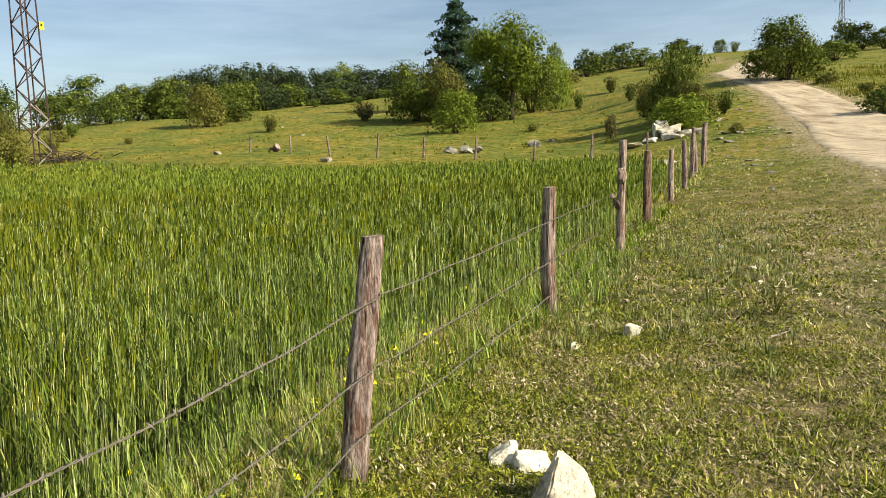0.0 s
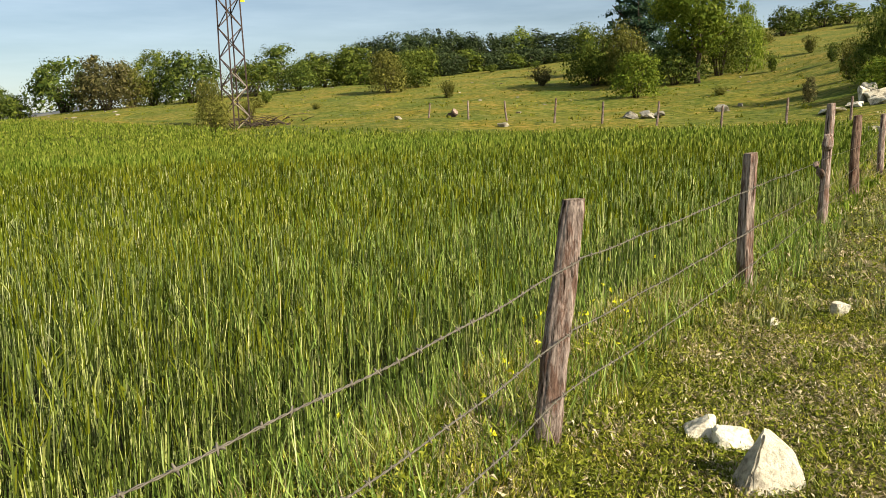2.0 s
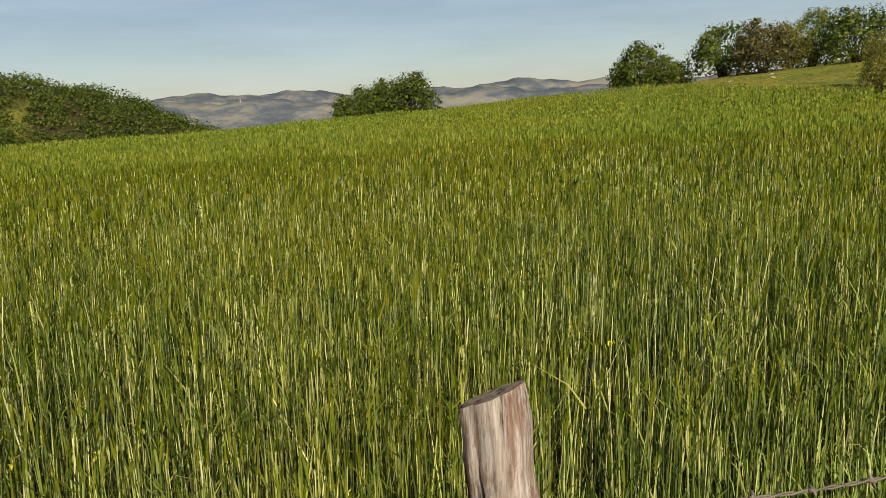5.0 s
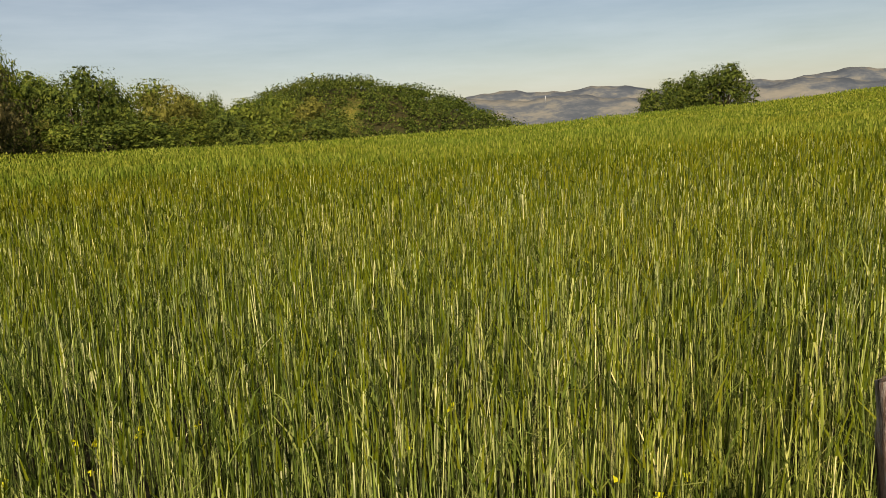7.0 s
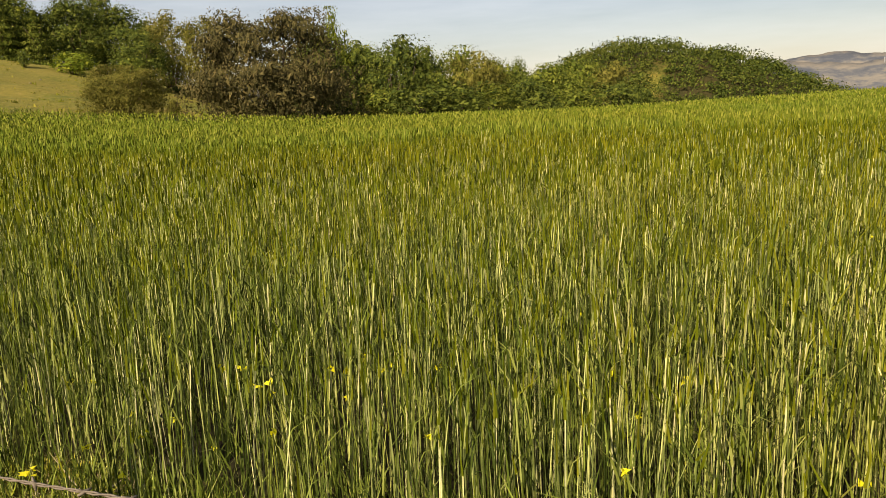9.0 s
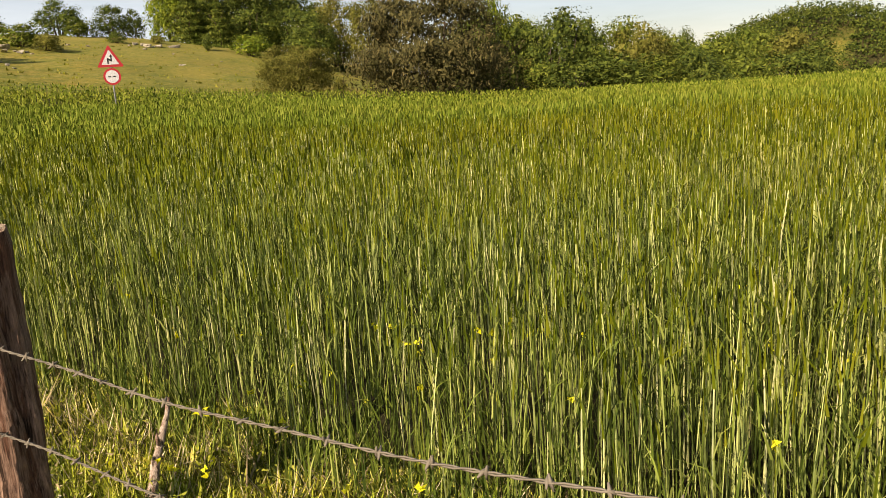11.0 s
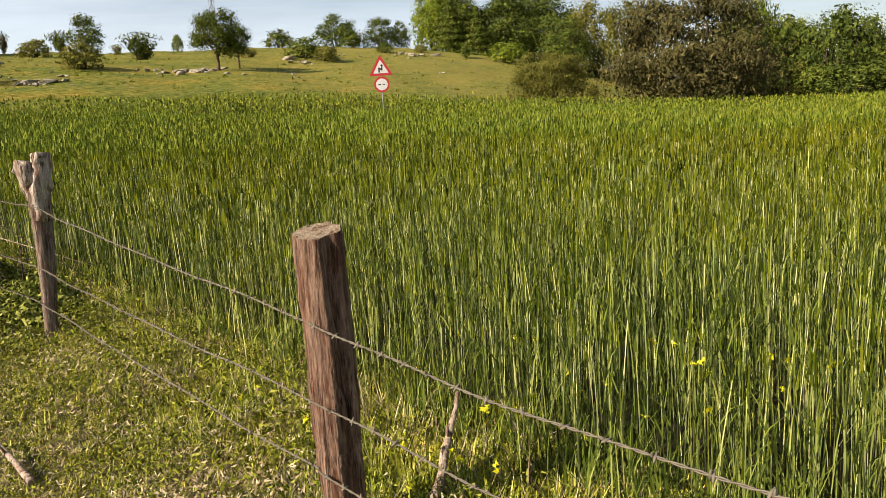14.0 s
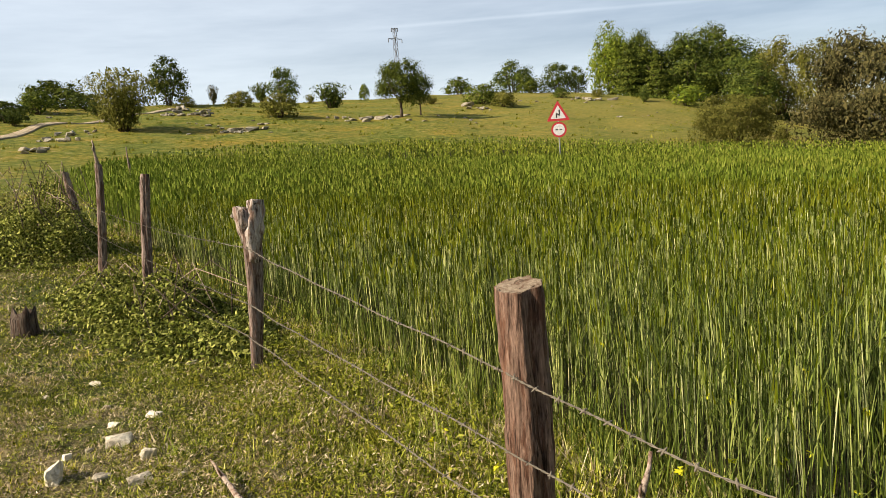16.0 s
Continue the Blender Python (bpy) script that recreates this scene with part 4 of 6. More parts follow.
def grow_meadow():
    pieces = []
    x, y = scatter(36, 125, -34, 176, 1.5)
    keep = (in_crop(x, y) < -.5) & (np.abs(x - np.interp(y, ROAD_Y, ROAD_X)) > 2.8) & (lumps(x, y, 6, 41) + .8 * lumps(x, y, 1.6, 42) > RNG.uniform(-.5, .9, len(x))) & ((bearing_of(x, y) < 55) | (bearing_of(x, y) > 105))
    k = 5
    x, y = np.repeat(x[keep], k), np.repeat(y[keep], k)
    n = len(x)
    size = np.repeat(.5 + 1.1 * RNG.random(n // k) ** 3, k)
    base = np.stack([x, y, height(x, y) - .03], -1) + np.append(spread(n, .13), np.zeros((n, 1)), 1)
    pieces.append(spikes(base, spread(n, .35), RNG.uniform(.06, .2, n) * size, RNG.uniform(.08, .2, n) * size, RNG.uniform(0, np.pi, n)))
    # rank grass on the far side of the road
    x, y = scatter(26, 80, -38, -22, 5)
    off = x - np.interp(y, ROAD_Y, ROAD_X)
    keep = (off > 2.3) & (off < 12) & (lumps(x, y, 5, 44) > RNG.uniform(-.9, .5, len(x)))
    x, y = x[keep], y[keep]
    n = len(x)
    for k in range(4):
        base = np.stack([x, y, height(x, y) - .03], -1) + np.append(spread(n, .15), np.zeros((n, 1)), 1)
        pieces.append(spikes(base, spread(n, .22), RNG.uniform(.15, .5, n), RNG.uniform(.04, .1, n), RNG.uniform(0, 3, n)))
    stuff("meadow_tufts", pieces, M_MEADOW, "scattered grass tufts on the hill pasture", "grass")


grow_meadow()


# ---- near fence: split posts and three strands of barbed wire ----
def wood_post(name, base, top, radius, parent, seed, flat=1.0, slope=.25, label="", taper=-.2, wood=None):
    """A rough post from base to top; flat squeezes it to a split board; slope tilts its sawn end."""
    rng = random.Random(seed)
    base, top = Vector(base), Vector(top)
    n, sides = (22, 34) if base.to_2d().length < 12 else (10, 14)
    axis = (top - base)
    shape = [1 + rng.uniform(-.09, .09) + .05 * math.sin(k * 1.3 + seed) - (.12 if rng.random() < .18 else 0) for k in range(sides)]
    bm = bmesh.new()
    rings = []
    bend = Vector((rng.uniform(-1, 1), rng.uniform(-1, 1), 0)) * .022
    for i in range(n + 1):
        f = i / n
        c = base + axis * f + bend * math.sin(f * 3.1) + Vector((rng.uniform(-1, 1), rng.uniform(-1, 1), 0)) * .0025
        r = radius * (1 - taper / 2 + taper * f) * (1 + rng.uniform(-.03, .03))
        if f > .97:
            r *= .93
        ring = []
        for k in range(sides):
            a = 2 * math.pi * k / sides
            rr = r * (1 + (shape[k] - 1) * (1 + .5 * math.sin(f * 9 + k))) * (1 + rng.uniform(-.015, .015))
            off = Vector((math.cos(a) * rr, math.sin(a) * rr * flat, 0))
            lift = (off.x * slope + off.y * slope * .5) if f > .92 else 0
            ring.append(bm.verts.new(c + off + Vector((0, 0, lift))))
        rings.append(ring)
    for a, b in zip(rings, rings[1:]):
        for k in range(sides):
            bm.faces.new((a[k], a[(k + 1) % sides], b[(k + 1) % sides], b[k])).smooth = True
    bm.faces.new(rings[0][::-1])
    bm.faces.new(rings[-1]).material_index = 1
    for e in bm.edges:
        if len(e.link_faces) == 2 and any(f.material_index for f in e.link_faces):
            e.smooth = False
    ob = part(name, bm, wood or M_POST, parent, label)
    ob.data.materials.append(M_POST_END)
    return ob


near_fence = tagged(empty("fence"), "weathered wooden post fence with three barbed wires beside the rye", "fence", "fences")


def g(x, y, lift=0.0):
    return Vector((x, y, float(height(x, y)) + lift))


POSTS = (  # base x, y, top shift x, y, length, radius, flat, slope
    (-.20, 3.58, .14, .19, 1.17, .058, .7, .05),
    (-.86, .84, -.105, -.125, 1.165, .066, .78, .42),
    (-1.68, -2.00, -.05, -.06, 1.148, .075, 1.0, -.2),
    (-2.55, -5.78, -.04, .09, 1.16, .058, .85, -.2),
    (-2.79, -8.60, -.10, .04, 1.44, .055, .9, .1),
    (-3.10, -11.07, -.11, .04, 1.48, .052, .9, .3),
    (-3.66, -13.45, .2, 0, 1.27, .06, .9, .3),
    (1.22, 7.17, .01, -.04, 1.18, .062, .8, .1),
    (2.69, 10.96, .06, 0, 1.58, .056, 1.0, .1),
    (3.85, 13.90, .0, 0, 1.36, .072, .7, .1),
    (5.47, 18.20, .02, 0, 1.20, .068, .9, .2),
    (6.77, 21.40, -.03, 0, 1.30, .065, .9, .1),
    (7.77, 24.10, .05, 0, 1.38, .07, .8, .1),
    (8.62, 26.30, -.1, 0, 1.45, .065, .9, .1),
    (9.57, 28.50, .05, 0, 1.5, .075, .9, .1),
    (10.5, 31.00, -.08, 0, 1.45, .065, .9, .1),
    (11.3, 33.60, .05, 0, 1.45, .07, .9, .1),
)
for k, (x, y, sx, sy, ln, rad, fl, sl) in enumerate(POSTS):
    b = g(x, y, -.12)
    wood_post("post", b, b + Vector((sx, sy, ln + .12)), rad, near_fence, 50 + k, fl, sl, taper=.55 if k == 3 else .22 if k == 2 else -.2, wood={1: M_POST_PALE, 2: M_POST_RED, 9: M_POST_RED}.get(k))


def forked_head():
    """The gnarled fork on top of one post: a broad prong, a short one, and a hollow between."""
    bm = bmesh.new()
    c = g(-2.585, -5.70)
    side = Vector((.91, -.41, 0))
    at_ = lambda out_, z, deep=0.0: c + side * out_ + Vector((.41, .91, 0)) * deep + Vector((0, 0, z))
    tube(bm, [at_(0, .88), at_(0, 1.0), at_(-.01, 1.10), at_(-.035, 1.20), at_(-.05, 1.28), at_(-.058, 1.35)], [.062, .068, .082, .076, .068, .066], 16, .13, seed=4)
    tube(bm, [at_(.01, 1.04), at_(.025, 1.13), at_(.045, 1.20), at_(.06, 1.26), at_(.065, 1.305)], [.06, .068, .066, .058, .046], 14, .16, seed=7)
    tube(bm, [at_(0, 1.04, -.02), at_(.0, 1.10, -.05), at_(.005, 1.16, -.06), at_(.01, 1.21, -.045)], [.03, .05, .048, .02], 12, .16, seed=8)
    tube(bm, [at_(.07, 1.20, -.01), at_(.10, 1.245, -.015), at_(.09, 1.295, -.01)], [.03, .036, .022], 10, .2, seed=9)
    bmesh.ops.subdivide_edges(bm, edges=list(bm.edges), cuts=1, use_grid_fill=True)
    for v in bm.verts:
        q = v.co - c
        v.co += Vector((noise.noise(q * 19), noise.noise(q * 19 + Vector((7, 0, 0))), noise.noise(q * 19 + Vector((0, 7, 0))))) * .02
        v.co += Vector((noise.noise(q * 70), noise.noise(q * 70 + Vector((7, 0, 0))), 0)) * .005
    for f in bm.faces:
        f.smooth = True
    part("post_head", bm, M_POST_PALE, near_fence, "gnarled forked top of a post")


def post_knots():
    """A swollen knot and the stub of a branch on one crooked grey post."""
    x, y = 2.69, 10.96
    bm = bmesh.new()
    tube(bm, [g(x + .02, y - .02, 1.0), g(x + .03, y - .03, 1.07), g(x + .035, y - .03, 1.14), g(x + .03, y - .02, 1.2)], [.05, .07, .066, .045], 12, .2, seed=3)
    part("knot", bm, M_POST, near_fence)
    bm = bmesh.new()
    tube(bm, [g(x + .02, y, .66), g(x - .05, y - .02, .74), g(x - .09, y - .02, .82), g(x - .1, y - .02, .86)], [.05, .048, .04, .026], 10, .15, seed=5)
    part("branch_stub", bm, M_POST, near_fence)


forked_head()
post_knots()


BARB_MESH = []
for _a in (50, 80, 115):
    bm = bmesh.new()
    for s in (0, 1):
        u = Vector((math.cos(radians(_a * s)), math.sin(radians(_a * s)), 0))
        c2 = Vector((0, 0, s * .007 - .003))
        tube(bm, [c2 - u * .014 - Vector((0, 0, .004)), c2, c2 + u * .014 + Vector((0, 0, .004))], [.0016, .0048, .0016], 4)
    me = bpy.data.meshes.new("barb")
    bm.to_mesh(me)
    bm.free()
    BARB_MESH.append(me)


# heights of the three wires on the posts where they differ from the usual
WIRE_USUAL = (.90, .57, .29)
WIRE_AT = {0: (.90, .57, .28), 1: (.97, .68, .42), 2: (.86, .58, .33), 3: (.99, .56, .31), 7: (.91, .56, .25)}


# how far each wire hangs between two posts where it is slack
SLACK = {(2, 1): (.09, .045, .04), (1, 0): (.045, .035, .03)}


def strand(level, seed):
    """One barbed wire of two twisted strands along the posts, sagging a little, with its barbs."""
    rng = random.Random(seed)
    order = sorted(range(len(POSTS)), key=lambda k: POSTS[k][1])
    hold = {}
    for k in order:
        x, y, sx, sy, ln, rad = POSTS[k][:6]
        z = WIRE_AT.get(k, WIRE_USUAL)[level] + (0 if k in WIRE_AT else rng.uniform(-.04, .04))
        f = (z + .12) / (ln + .12)
        hold[k] = g(x, y, z) + Vector((sx * f + rad * 1.02, sy * f - .02, 0))
    pts = []
    for ka, kb in zip(order, order[1:]):
        pa, pb = hold[ka], hold[kb]
        near = -7 < (pa.y + pb.y) / 2 < 9
        m = max(8, int((pb - pa).length / (.021 if near else .25)))
        sag, wave = SLACK.get((ka, kb), (.014, .014, .014))[level], rng.uniform(0, 6)
        for i in range(m):
            f = i / m
            p = pa.lerp(pb, f)
            p.z -= sag * 4 * f * (1 - f) + .004 * math.sin(f * 23 + wave)
            p.x += .004 * math.sin(f * 17 + wave)
            pts.append((p, near))
    bm = bmesh.new()
    for half in (0, math.pi):
        line = [p + (Vector((math.cos(k * 1.45 + half), 0, math.sin(k * 1.45 + half))) * .0024 if near else Vector((0, 0, 0))) for k, (p, near) in enumerate(pts)]
        tube(bm, line, [.0021 if near else .003 for _, near in pts], 4)
    wire = part("wire", bm, M_WIRE, near_fence)
    run, nxt = 0.0, .05
    for (p, _), (q, _) in zip(pts, pts[1:]):
        d = q - p
        while nxt < run + d.length:
            c = p + d * ((nxt - run) / d.length)
            nxt += rng.uniform(.105, .135)
            if c.y > 9 or c.y < -7:
                continue
            w = d.normalized()
            ob = part("barb", rng.choice(BARB_MESH), M_WIRE, wire)
            ob.matrix_world = Matrix.Translation(c) @ w.to_track_quat("Z", "Y").to_matrix().to_4x4() @ pose(0, 0, 0, 0, 0, rng.uniform(0, 360))
        run += d.length


for k in range(3):
    strand(k, 80 + k)

# ---- far fence across the top of the field ----
far_fence = tagged(empty("fence"), "row of thin grey wooden posts at the field's far edge", "fence", "fences")
_rng = random.Random(5)
for x, y, ln in ((9.7, 37.8, 1.0), (7.1, 37.9, 1.3), (4.6, 39.7, 1.05), (1.8, 42, 1.2), (-.9, 44, 1.15), (-3.5, 44.9, 1.35), (-6.3, 46.4, 1.15), (-8.8, 47.7, 1.1), (-11.6, 49.2, .9)):
    b = g(x + .27, y, -.1)
    wood_post("post", b, b + Vector((_rng.uniform(-.14, .14), 0, ln + .1)), .055, far_fence, int(x * 10) + 900, .9, .2)


# ---- trees and bushes ----
def crown_points(kind, n, rng):
    """Places of the leaves in a crown one high and about one wide, the way each looks, and which lie deep inside."""
    if kind == "conifer":
        z = 1 - rng.random(n) ** .62 * .94
        tier = .72 + .28 * np.cos(z * 52)
        spoke = rng.uniform(0, 2 * np.pi, n)
        r = .62 * (1 - z) ** .62 * tier * np.sqrt(rng.uniform(.12, 1, n)) * (1 + .22 * np.sin(spoke * 5 + z * 31))
        return np.stack([np.cos(spoke) * r, np.sin(spoke) * r, z - r * .22], -1), np.stack([np.cos(spoke) * .8, np.sin(spoke) * .8, 0 * z + .4], -1), rng.random(n) < .12
    low, mid, rx, rz, count, small = {"broadleaf": (.12, .57, .30, .31, 46, .15), "bush": (.02, .44, .30, .36, 40, .15), "wood": (.02, .50, .30, .36, 40, .15),
                                      "roundbush": (.02, .47, .37, .40, 90, .10), "shrub": (.02, .42, .26, .34, 22, .12)}[kind]
    # boughs: lobes round the middle, each with its own small sprays
    d = rng.normal(0, 1, (count, 3))
    d /= np.linalg.norm(d, axis=1)[:, None]
    c = np.array([0, 0, mid]) + d * np.array([rx, rx, rz]) * rng.uniform(.62, 1.02, count)[:, None]
    c = np.vstack([c, [[0, 0, mid]]])
    rad = np.append(small * rng.uniform(.55, 1.25, count), rx * .95)
    sprays = 9
    e1 = rng.normal(0, 1, (len(c), sprays, 3))
    e1 /= np.linalg.norm(e1, axis=2)[:, :, None]
    sc = c[:, None] + e1 * (rad * .78)[:, None, None]
    pick = rng.choice(len(c), n, p=rad ** 1.7 / (rad ** 1.7).sum())
    bough = rng.integers(0, sprays, n)
    e = rng.normal(0, 1, (n, 3))
    e /= np.linalg.norm(e, axis=1)[:, None]
    deep = rng.random(n) < .22
    loose = rng.random(n) < .5
    p = np.where(loose[:, None], sc[pick, bough] + e * (rad[pick] * .34)[:, None] * rng.uniform(.4, 1.1, n)[:, None],
                 c[pick] + e * rad[pick][:, None] * rng.uniform(.6, 1.0, n)[:, None])
    p = np.where(deep[:, None], c[pick] + e * rad[pick][:, None] * rng.uniform(.25, .72, n)[:, None], p)
    if kind in ("bush", "wood", "roundbush"):
        # low sprays that hide the stems
        k = rng.random(n) < .22
        a, h = rng.uniform(0, 2 * np.pi, n), rng.random(n)
        r = (.27 + .11 * h + .05 * np.sin(a * 5 + h * 7)) * rng.uniform(.7, 1.05, n)
        p[k] = np.stack([np.cos(a) * r, np.sin(a) * r, .02 + .42 * h], -1)[k]
    if kind == "shrub":
        k = rng.random(n) < .6
        a, h = np.round(rng.uniform(0, 2 * np.pi, n) * 3.5) / 3.5 + rng.normal(0, .05, n), rng.random(n) ** .8
        r = (.12 + .36 * h) * np.round(rng.uniform(.2, 1, n) * 4) / 4 + rng.normal(0, .02, n)
        p[k] = np.stack([np.cos(a) * r, np.sin(a) * r, .04 + h * (.98 - .5 * r)], -1)[k]
    o = e * .6 + (p - np.array([0, 0, mid])) * 1.5 + np.array([0, 0, .18])
    if kind in ("bush", "roundbush", "wood"):
        p[:, :2] *= 1 + (.18 if kind == "wood" else .35) * np.clip((.42 - p[:, 2:]) / .42, 0, 1)
    wide = {"bush": .52, "roundbush": .55, "shrub": .47}.get(kind, .48)
    p[:, :2] *= wide / np.percentile(np.hypot(p[:, 0], p[:, 1]), 98.5)
    p[:, 2] *= .985 / np.percentile(p[:, 2], 99.2)
    keep = p[:, 2] > low * rng.uniform(.6, 1.2, len(p))
    p, o, deep = p[keep], o[keep], deep[keep]
    p[:, 2] = np.clip(p[:, 2], .01, 1.02)
    return p, o, deep


PLANT_MESH = {}


def plant_meshes(kind, colour, variant, big):
    key = (kind, colour, variant, big)
    if key not in PLANT_MESH:
        seed = sum(ord(ch) for ch in kind + colour) * 13 + variant * 101
        rng = np.random.default_rng(seed)
        rnd = random.Random(seed)
        n, size = ((38000, .0074) if kind == "roundbush" else (13500, .0097)) if big == 2 else (6400, .0132) if big else (2300, .021)
        p, o, inner = crown_points(kind, n, rng)
        size = np.where(inner, 1.9 if kind == "roundbush" else 2.3, .88) * size * (1.5 if kind == "conifer" else 1.0)
        q, f = leaves_at(p, size, rng, .5 if kind == "conifer" else 0, o, {"bush": 1.3, "roundbush": 2.0, "conifer": .7, "shrub": 2.2}.get(kind, 1.0), {"shrub": .5, "roundbush": .75}.get(kind, 1.0))
        crown = mesh_from("crown", q, f, M_LEAF[colour])
        bm = bmesh.new()
        if kind in ("broadleaf", "conifer"):
            top = .95 if kind == "conifer" else .62
            pts = [(0, 0, -.03), (.01, .005, .12), (rnd.uniform(-.03, .03), rnd.uniform(-.03, .03), .34), (rnd.uniform(-.05, .05), rnd.uniform(-.05, .05), top)]
            tube(bm, pts, [.034, .026, .02, .006], 8, .12, seed=seed)
            for k in range(6):
                a, z0 = k * 1.05 + rnd.uniform(-.3, .3), rnd.uniform(.2, .42)
                tube(bm, [(0, 0, z0), (math.cos(a) * .14, math.sin(a) * .14, z0 + .13), (math.cos(a) * .3, math.sin(a) * .3, z0 + rnd.uniform(.2, .34))], [.013, .009, .003], 5, .1, seed=seed + k)
        else:
            for k in range(9):
                a, o = k * .7 + rnd.uniform(-.2, .2), rnd.uniform(.1, .26)
                tube(bm, [(math.cos(a) * .04, math.sin(a) * .04, -.03), (math.cos(a) * o * .6, math.sin(a) * o * .6, .3), (math.cos(a) * o, math.sin(a) * o, rnd.uniform(.5, .74))], [.014, .009, .003], 5, .1, seed=seed + k)
        stem = bpy.data.meshes.new("trunk")
        bm.to_mesh(stem)
        bm.free()
        stem.materials.append(M_BARK)
        PLANT_MESH[key] = (crown, stem)
    return PLANT_MESH[key]


COLOUR_WORDS = {"mid": "mid-green", "light": "fresh light-green", "dark": "dark green", "olive": "olive-green", "brown": "brownish-green", "needle": "dark blue-green", "far": "haze-tinted dark green"}
PLANT_COUNT = [0]


def plant(kind, colour, bearing, distance, tall, wide):
    """A tree or bush standing on the ground in that bearing."""
    PLANT_COUNT[0] += 1
    seen = tall * 1415 / distance
    big = 2 if seen > 88 or kind == "roundbush" else 1 if seen > 48 else 0
    crown, stem = plant_meshes(kind, colour, PLANT_COUNT[0] % 3, big)
    name = {"broadleaf": "tree", "wood": "tree", "conifer": "conifer_tree", "bush": "bush", "roundbush": "bush", "shrub": "shrub"}[kind]
    m = Matrix.Translation(at(bearing, distance, -.05)) @ pose(0, 0, 0, 0, 0, PLANT_COUNT[0] * 77.0) @ Matrix.Diagonal((wide * 1.04, wide * 1.04, tall, 1))
    thing = empty(name, m)
    words = {"wood": "leafy tree branched low at the wood edge", "broadleaf": "leafy broadleaf tree with a rounded crown", "conifer": "tall pointed conifer", "bush": "dense leafy bush growing to the ground",
             "roundbush": "large rounded thicket of fine twigs and small leaves", "shrub": "sparse upright twiggy shrub"}[kind]
    tagged(thing, f"{COLOUR_WORDS[colour]} {words} on pasture", name.split("_")[-1], {"tree": "hill trees", "bush": "pasture bushes"}.get(name, ""))
    part("trunk", stem, M_BARK, thing)
    part("crown", crown, None, thing)


# ---- trees and bushes: kind, leaf colour, bearing, distance, height, spread ----
plant("conifer", "needle", -1.6, 97.0, 13.31, 10.80)
plant("broadleaf", "light", -5.4, 77.0, 9.66, 9.06)
plant("bush", "mid", 1.4, 84.5, 6.15, 6.27)
plant("bush", "light", -1.4, 64.5, 3.43, 4.07)
plant("bush", "olive", -0.5, 84.0, 6.11, 5.61)
plant("wood", "mid", -6.7, 82.0, 6.09, 5.98)
plant("bush", "light", -8.3, 88.0, 5.64, 3.96)
plant("bush", "dark", -3.9, 77.0, 3.92, 5.15)
plant("bush", "olive", 15.8, 92.5, 4.68, 4.58)
plant("shrub", "olive", 11.6, 81.5, 1.72, 1.98)
plant("bush", "mid", 13.8, 98.0, 2.26, 3.75)
plant("shrub", "brown", 5.0, 87.0, 2.01, 2.92)
plant("wood", "dark", 23.3, 127.5, 7.04, 7.93)
plant("bush", "mid", 20.8, 144.0, 4.96, 10.38)
plant("bush", "light", 18.5, 120.0, 5.12, 5.67)
plant("bush", "dark", 22.0, 112.0, 3.91, 5.44)
plant("shrub", "mid", -16.7, 53.0, 4.51, 3.78)
plant("bush", "mid", -16.0, 53.5, 2.95, 3.22)
plant("bush", "olive", -17.8, 51.5, 2.36, 2.81)
plant("bush", "light", -17.0, 48.0, 2.05, 3.73)
plant("shrub", "olive", -14.6, 58.0, 2.58, 2.22)
plant("shrub", "mid", -10.0, 78.5, 1.80, 1.48)
plant("bush", "mid", -23.3, 69.0, 4.81, 6.30)
plant("wood", "mid", -26.6, 150.0, 5.05, 4.95)
plant("wood", "dark", -27.6, 148.0, 4.15, 5.22)
plant("wood", "mid", -28.8, 145.0, 3.18, 5.19)
plant("bush", "dark", -29.1, 48.0, 1.45, 2.51)
plant("bush", "mid", -26.1, 110.0, 2.54, 5.54)
plant("wood", "dark", -10.5, 150.0, 5.00, 6.14)
plant("wood", "mid", -11.5, 155.0, 4.21, 5.73)
plant("wood", "dark", -12.8, 158.0, 4.94, 7.18)
plant("wood", "mid", -14.2, 160.0, 3.48, 6.65)
plant("wood", "dark", -16.8, 150.0, 4.71, 7.84)
plant("wood", "mid", -19.2, 200.0, 3.27, 3.76)
plant("shrub", "mid", -20.1, 200.0, 2.70, 2.54)
plant("bush", "light", -8.3, 150.0, 6.44, 3.37)
plant("wood", "mid", 18.1, 118.5, 6.17, 6.67)
plant("bush", "mid", 17.6, 113.5, 3.43, 5.33)
plant("wood", "far", 17.0, 128.2, 6.68, 7.16)
plant("bush", "olive", 16.5, 116.2, 4.20, 5.42)
plant("wood", "far", 16.0, 128.6, 6.63, 7.14)
plant("bush", "dark", 15.5, 118.6, 4.31, 5.50)
plant("wood", "far", 14.9, 129.3, 7.21, 7.14)
plant("bush", "mid", 14.4, 121.3, 4.43, 5.59)
plant("wood", "far", 13.9, 129.8, 7.46, 7.13)
plant("bush", "mid", 13.4, 123.8, 4.62, 5.68)
plant("wood", "far", 12.9, 139.1, 7.76, 7.61)
plant("bush", "far", 12.4, 126.1, 4.67, 5.76)
plant("wood", "far", 11.9, 139.5, 7.52, 7.60)
plant("bush", "far", 11.4, 128.5, 4.46, 5.85)
plant("wood", "far", 10.8, 140.0, 6.92, 7.59)
plant("bush", "mid", 10.3, 131.0, 3.91, 5.94)
plant("wood", "far", 9.9, 140.2, 6.60, 7.58)
plant("bush", "far", 9.3, 133.2, 3.45, 6.02)
plant("wood", "far", 8.8, 140.7, 6.31, 7.58)
plant("bush", "far", 8.3, 135.7, 2.95, 6.11)
plant("wood", "far", 7.7, 150.2, 6.22, 8.07)
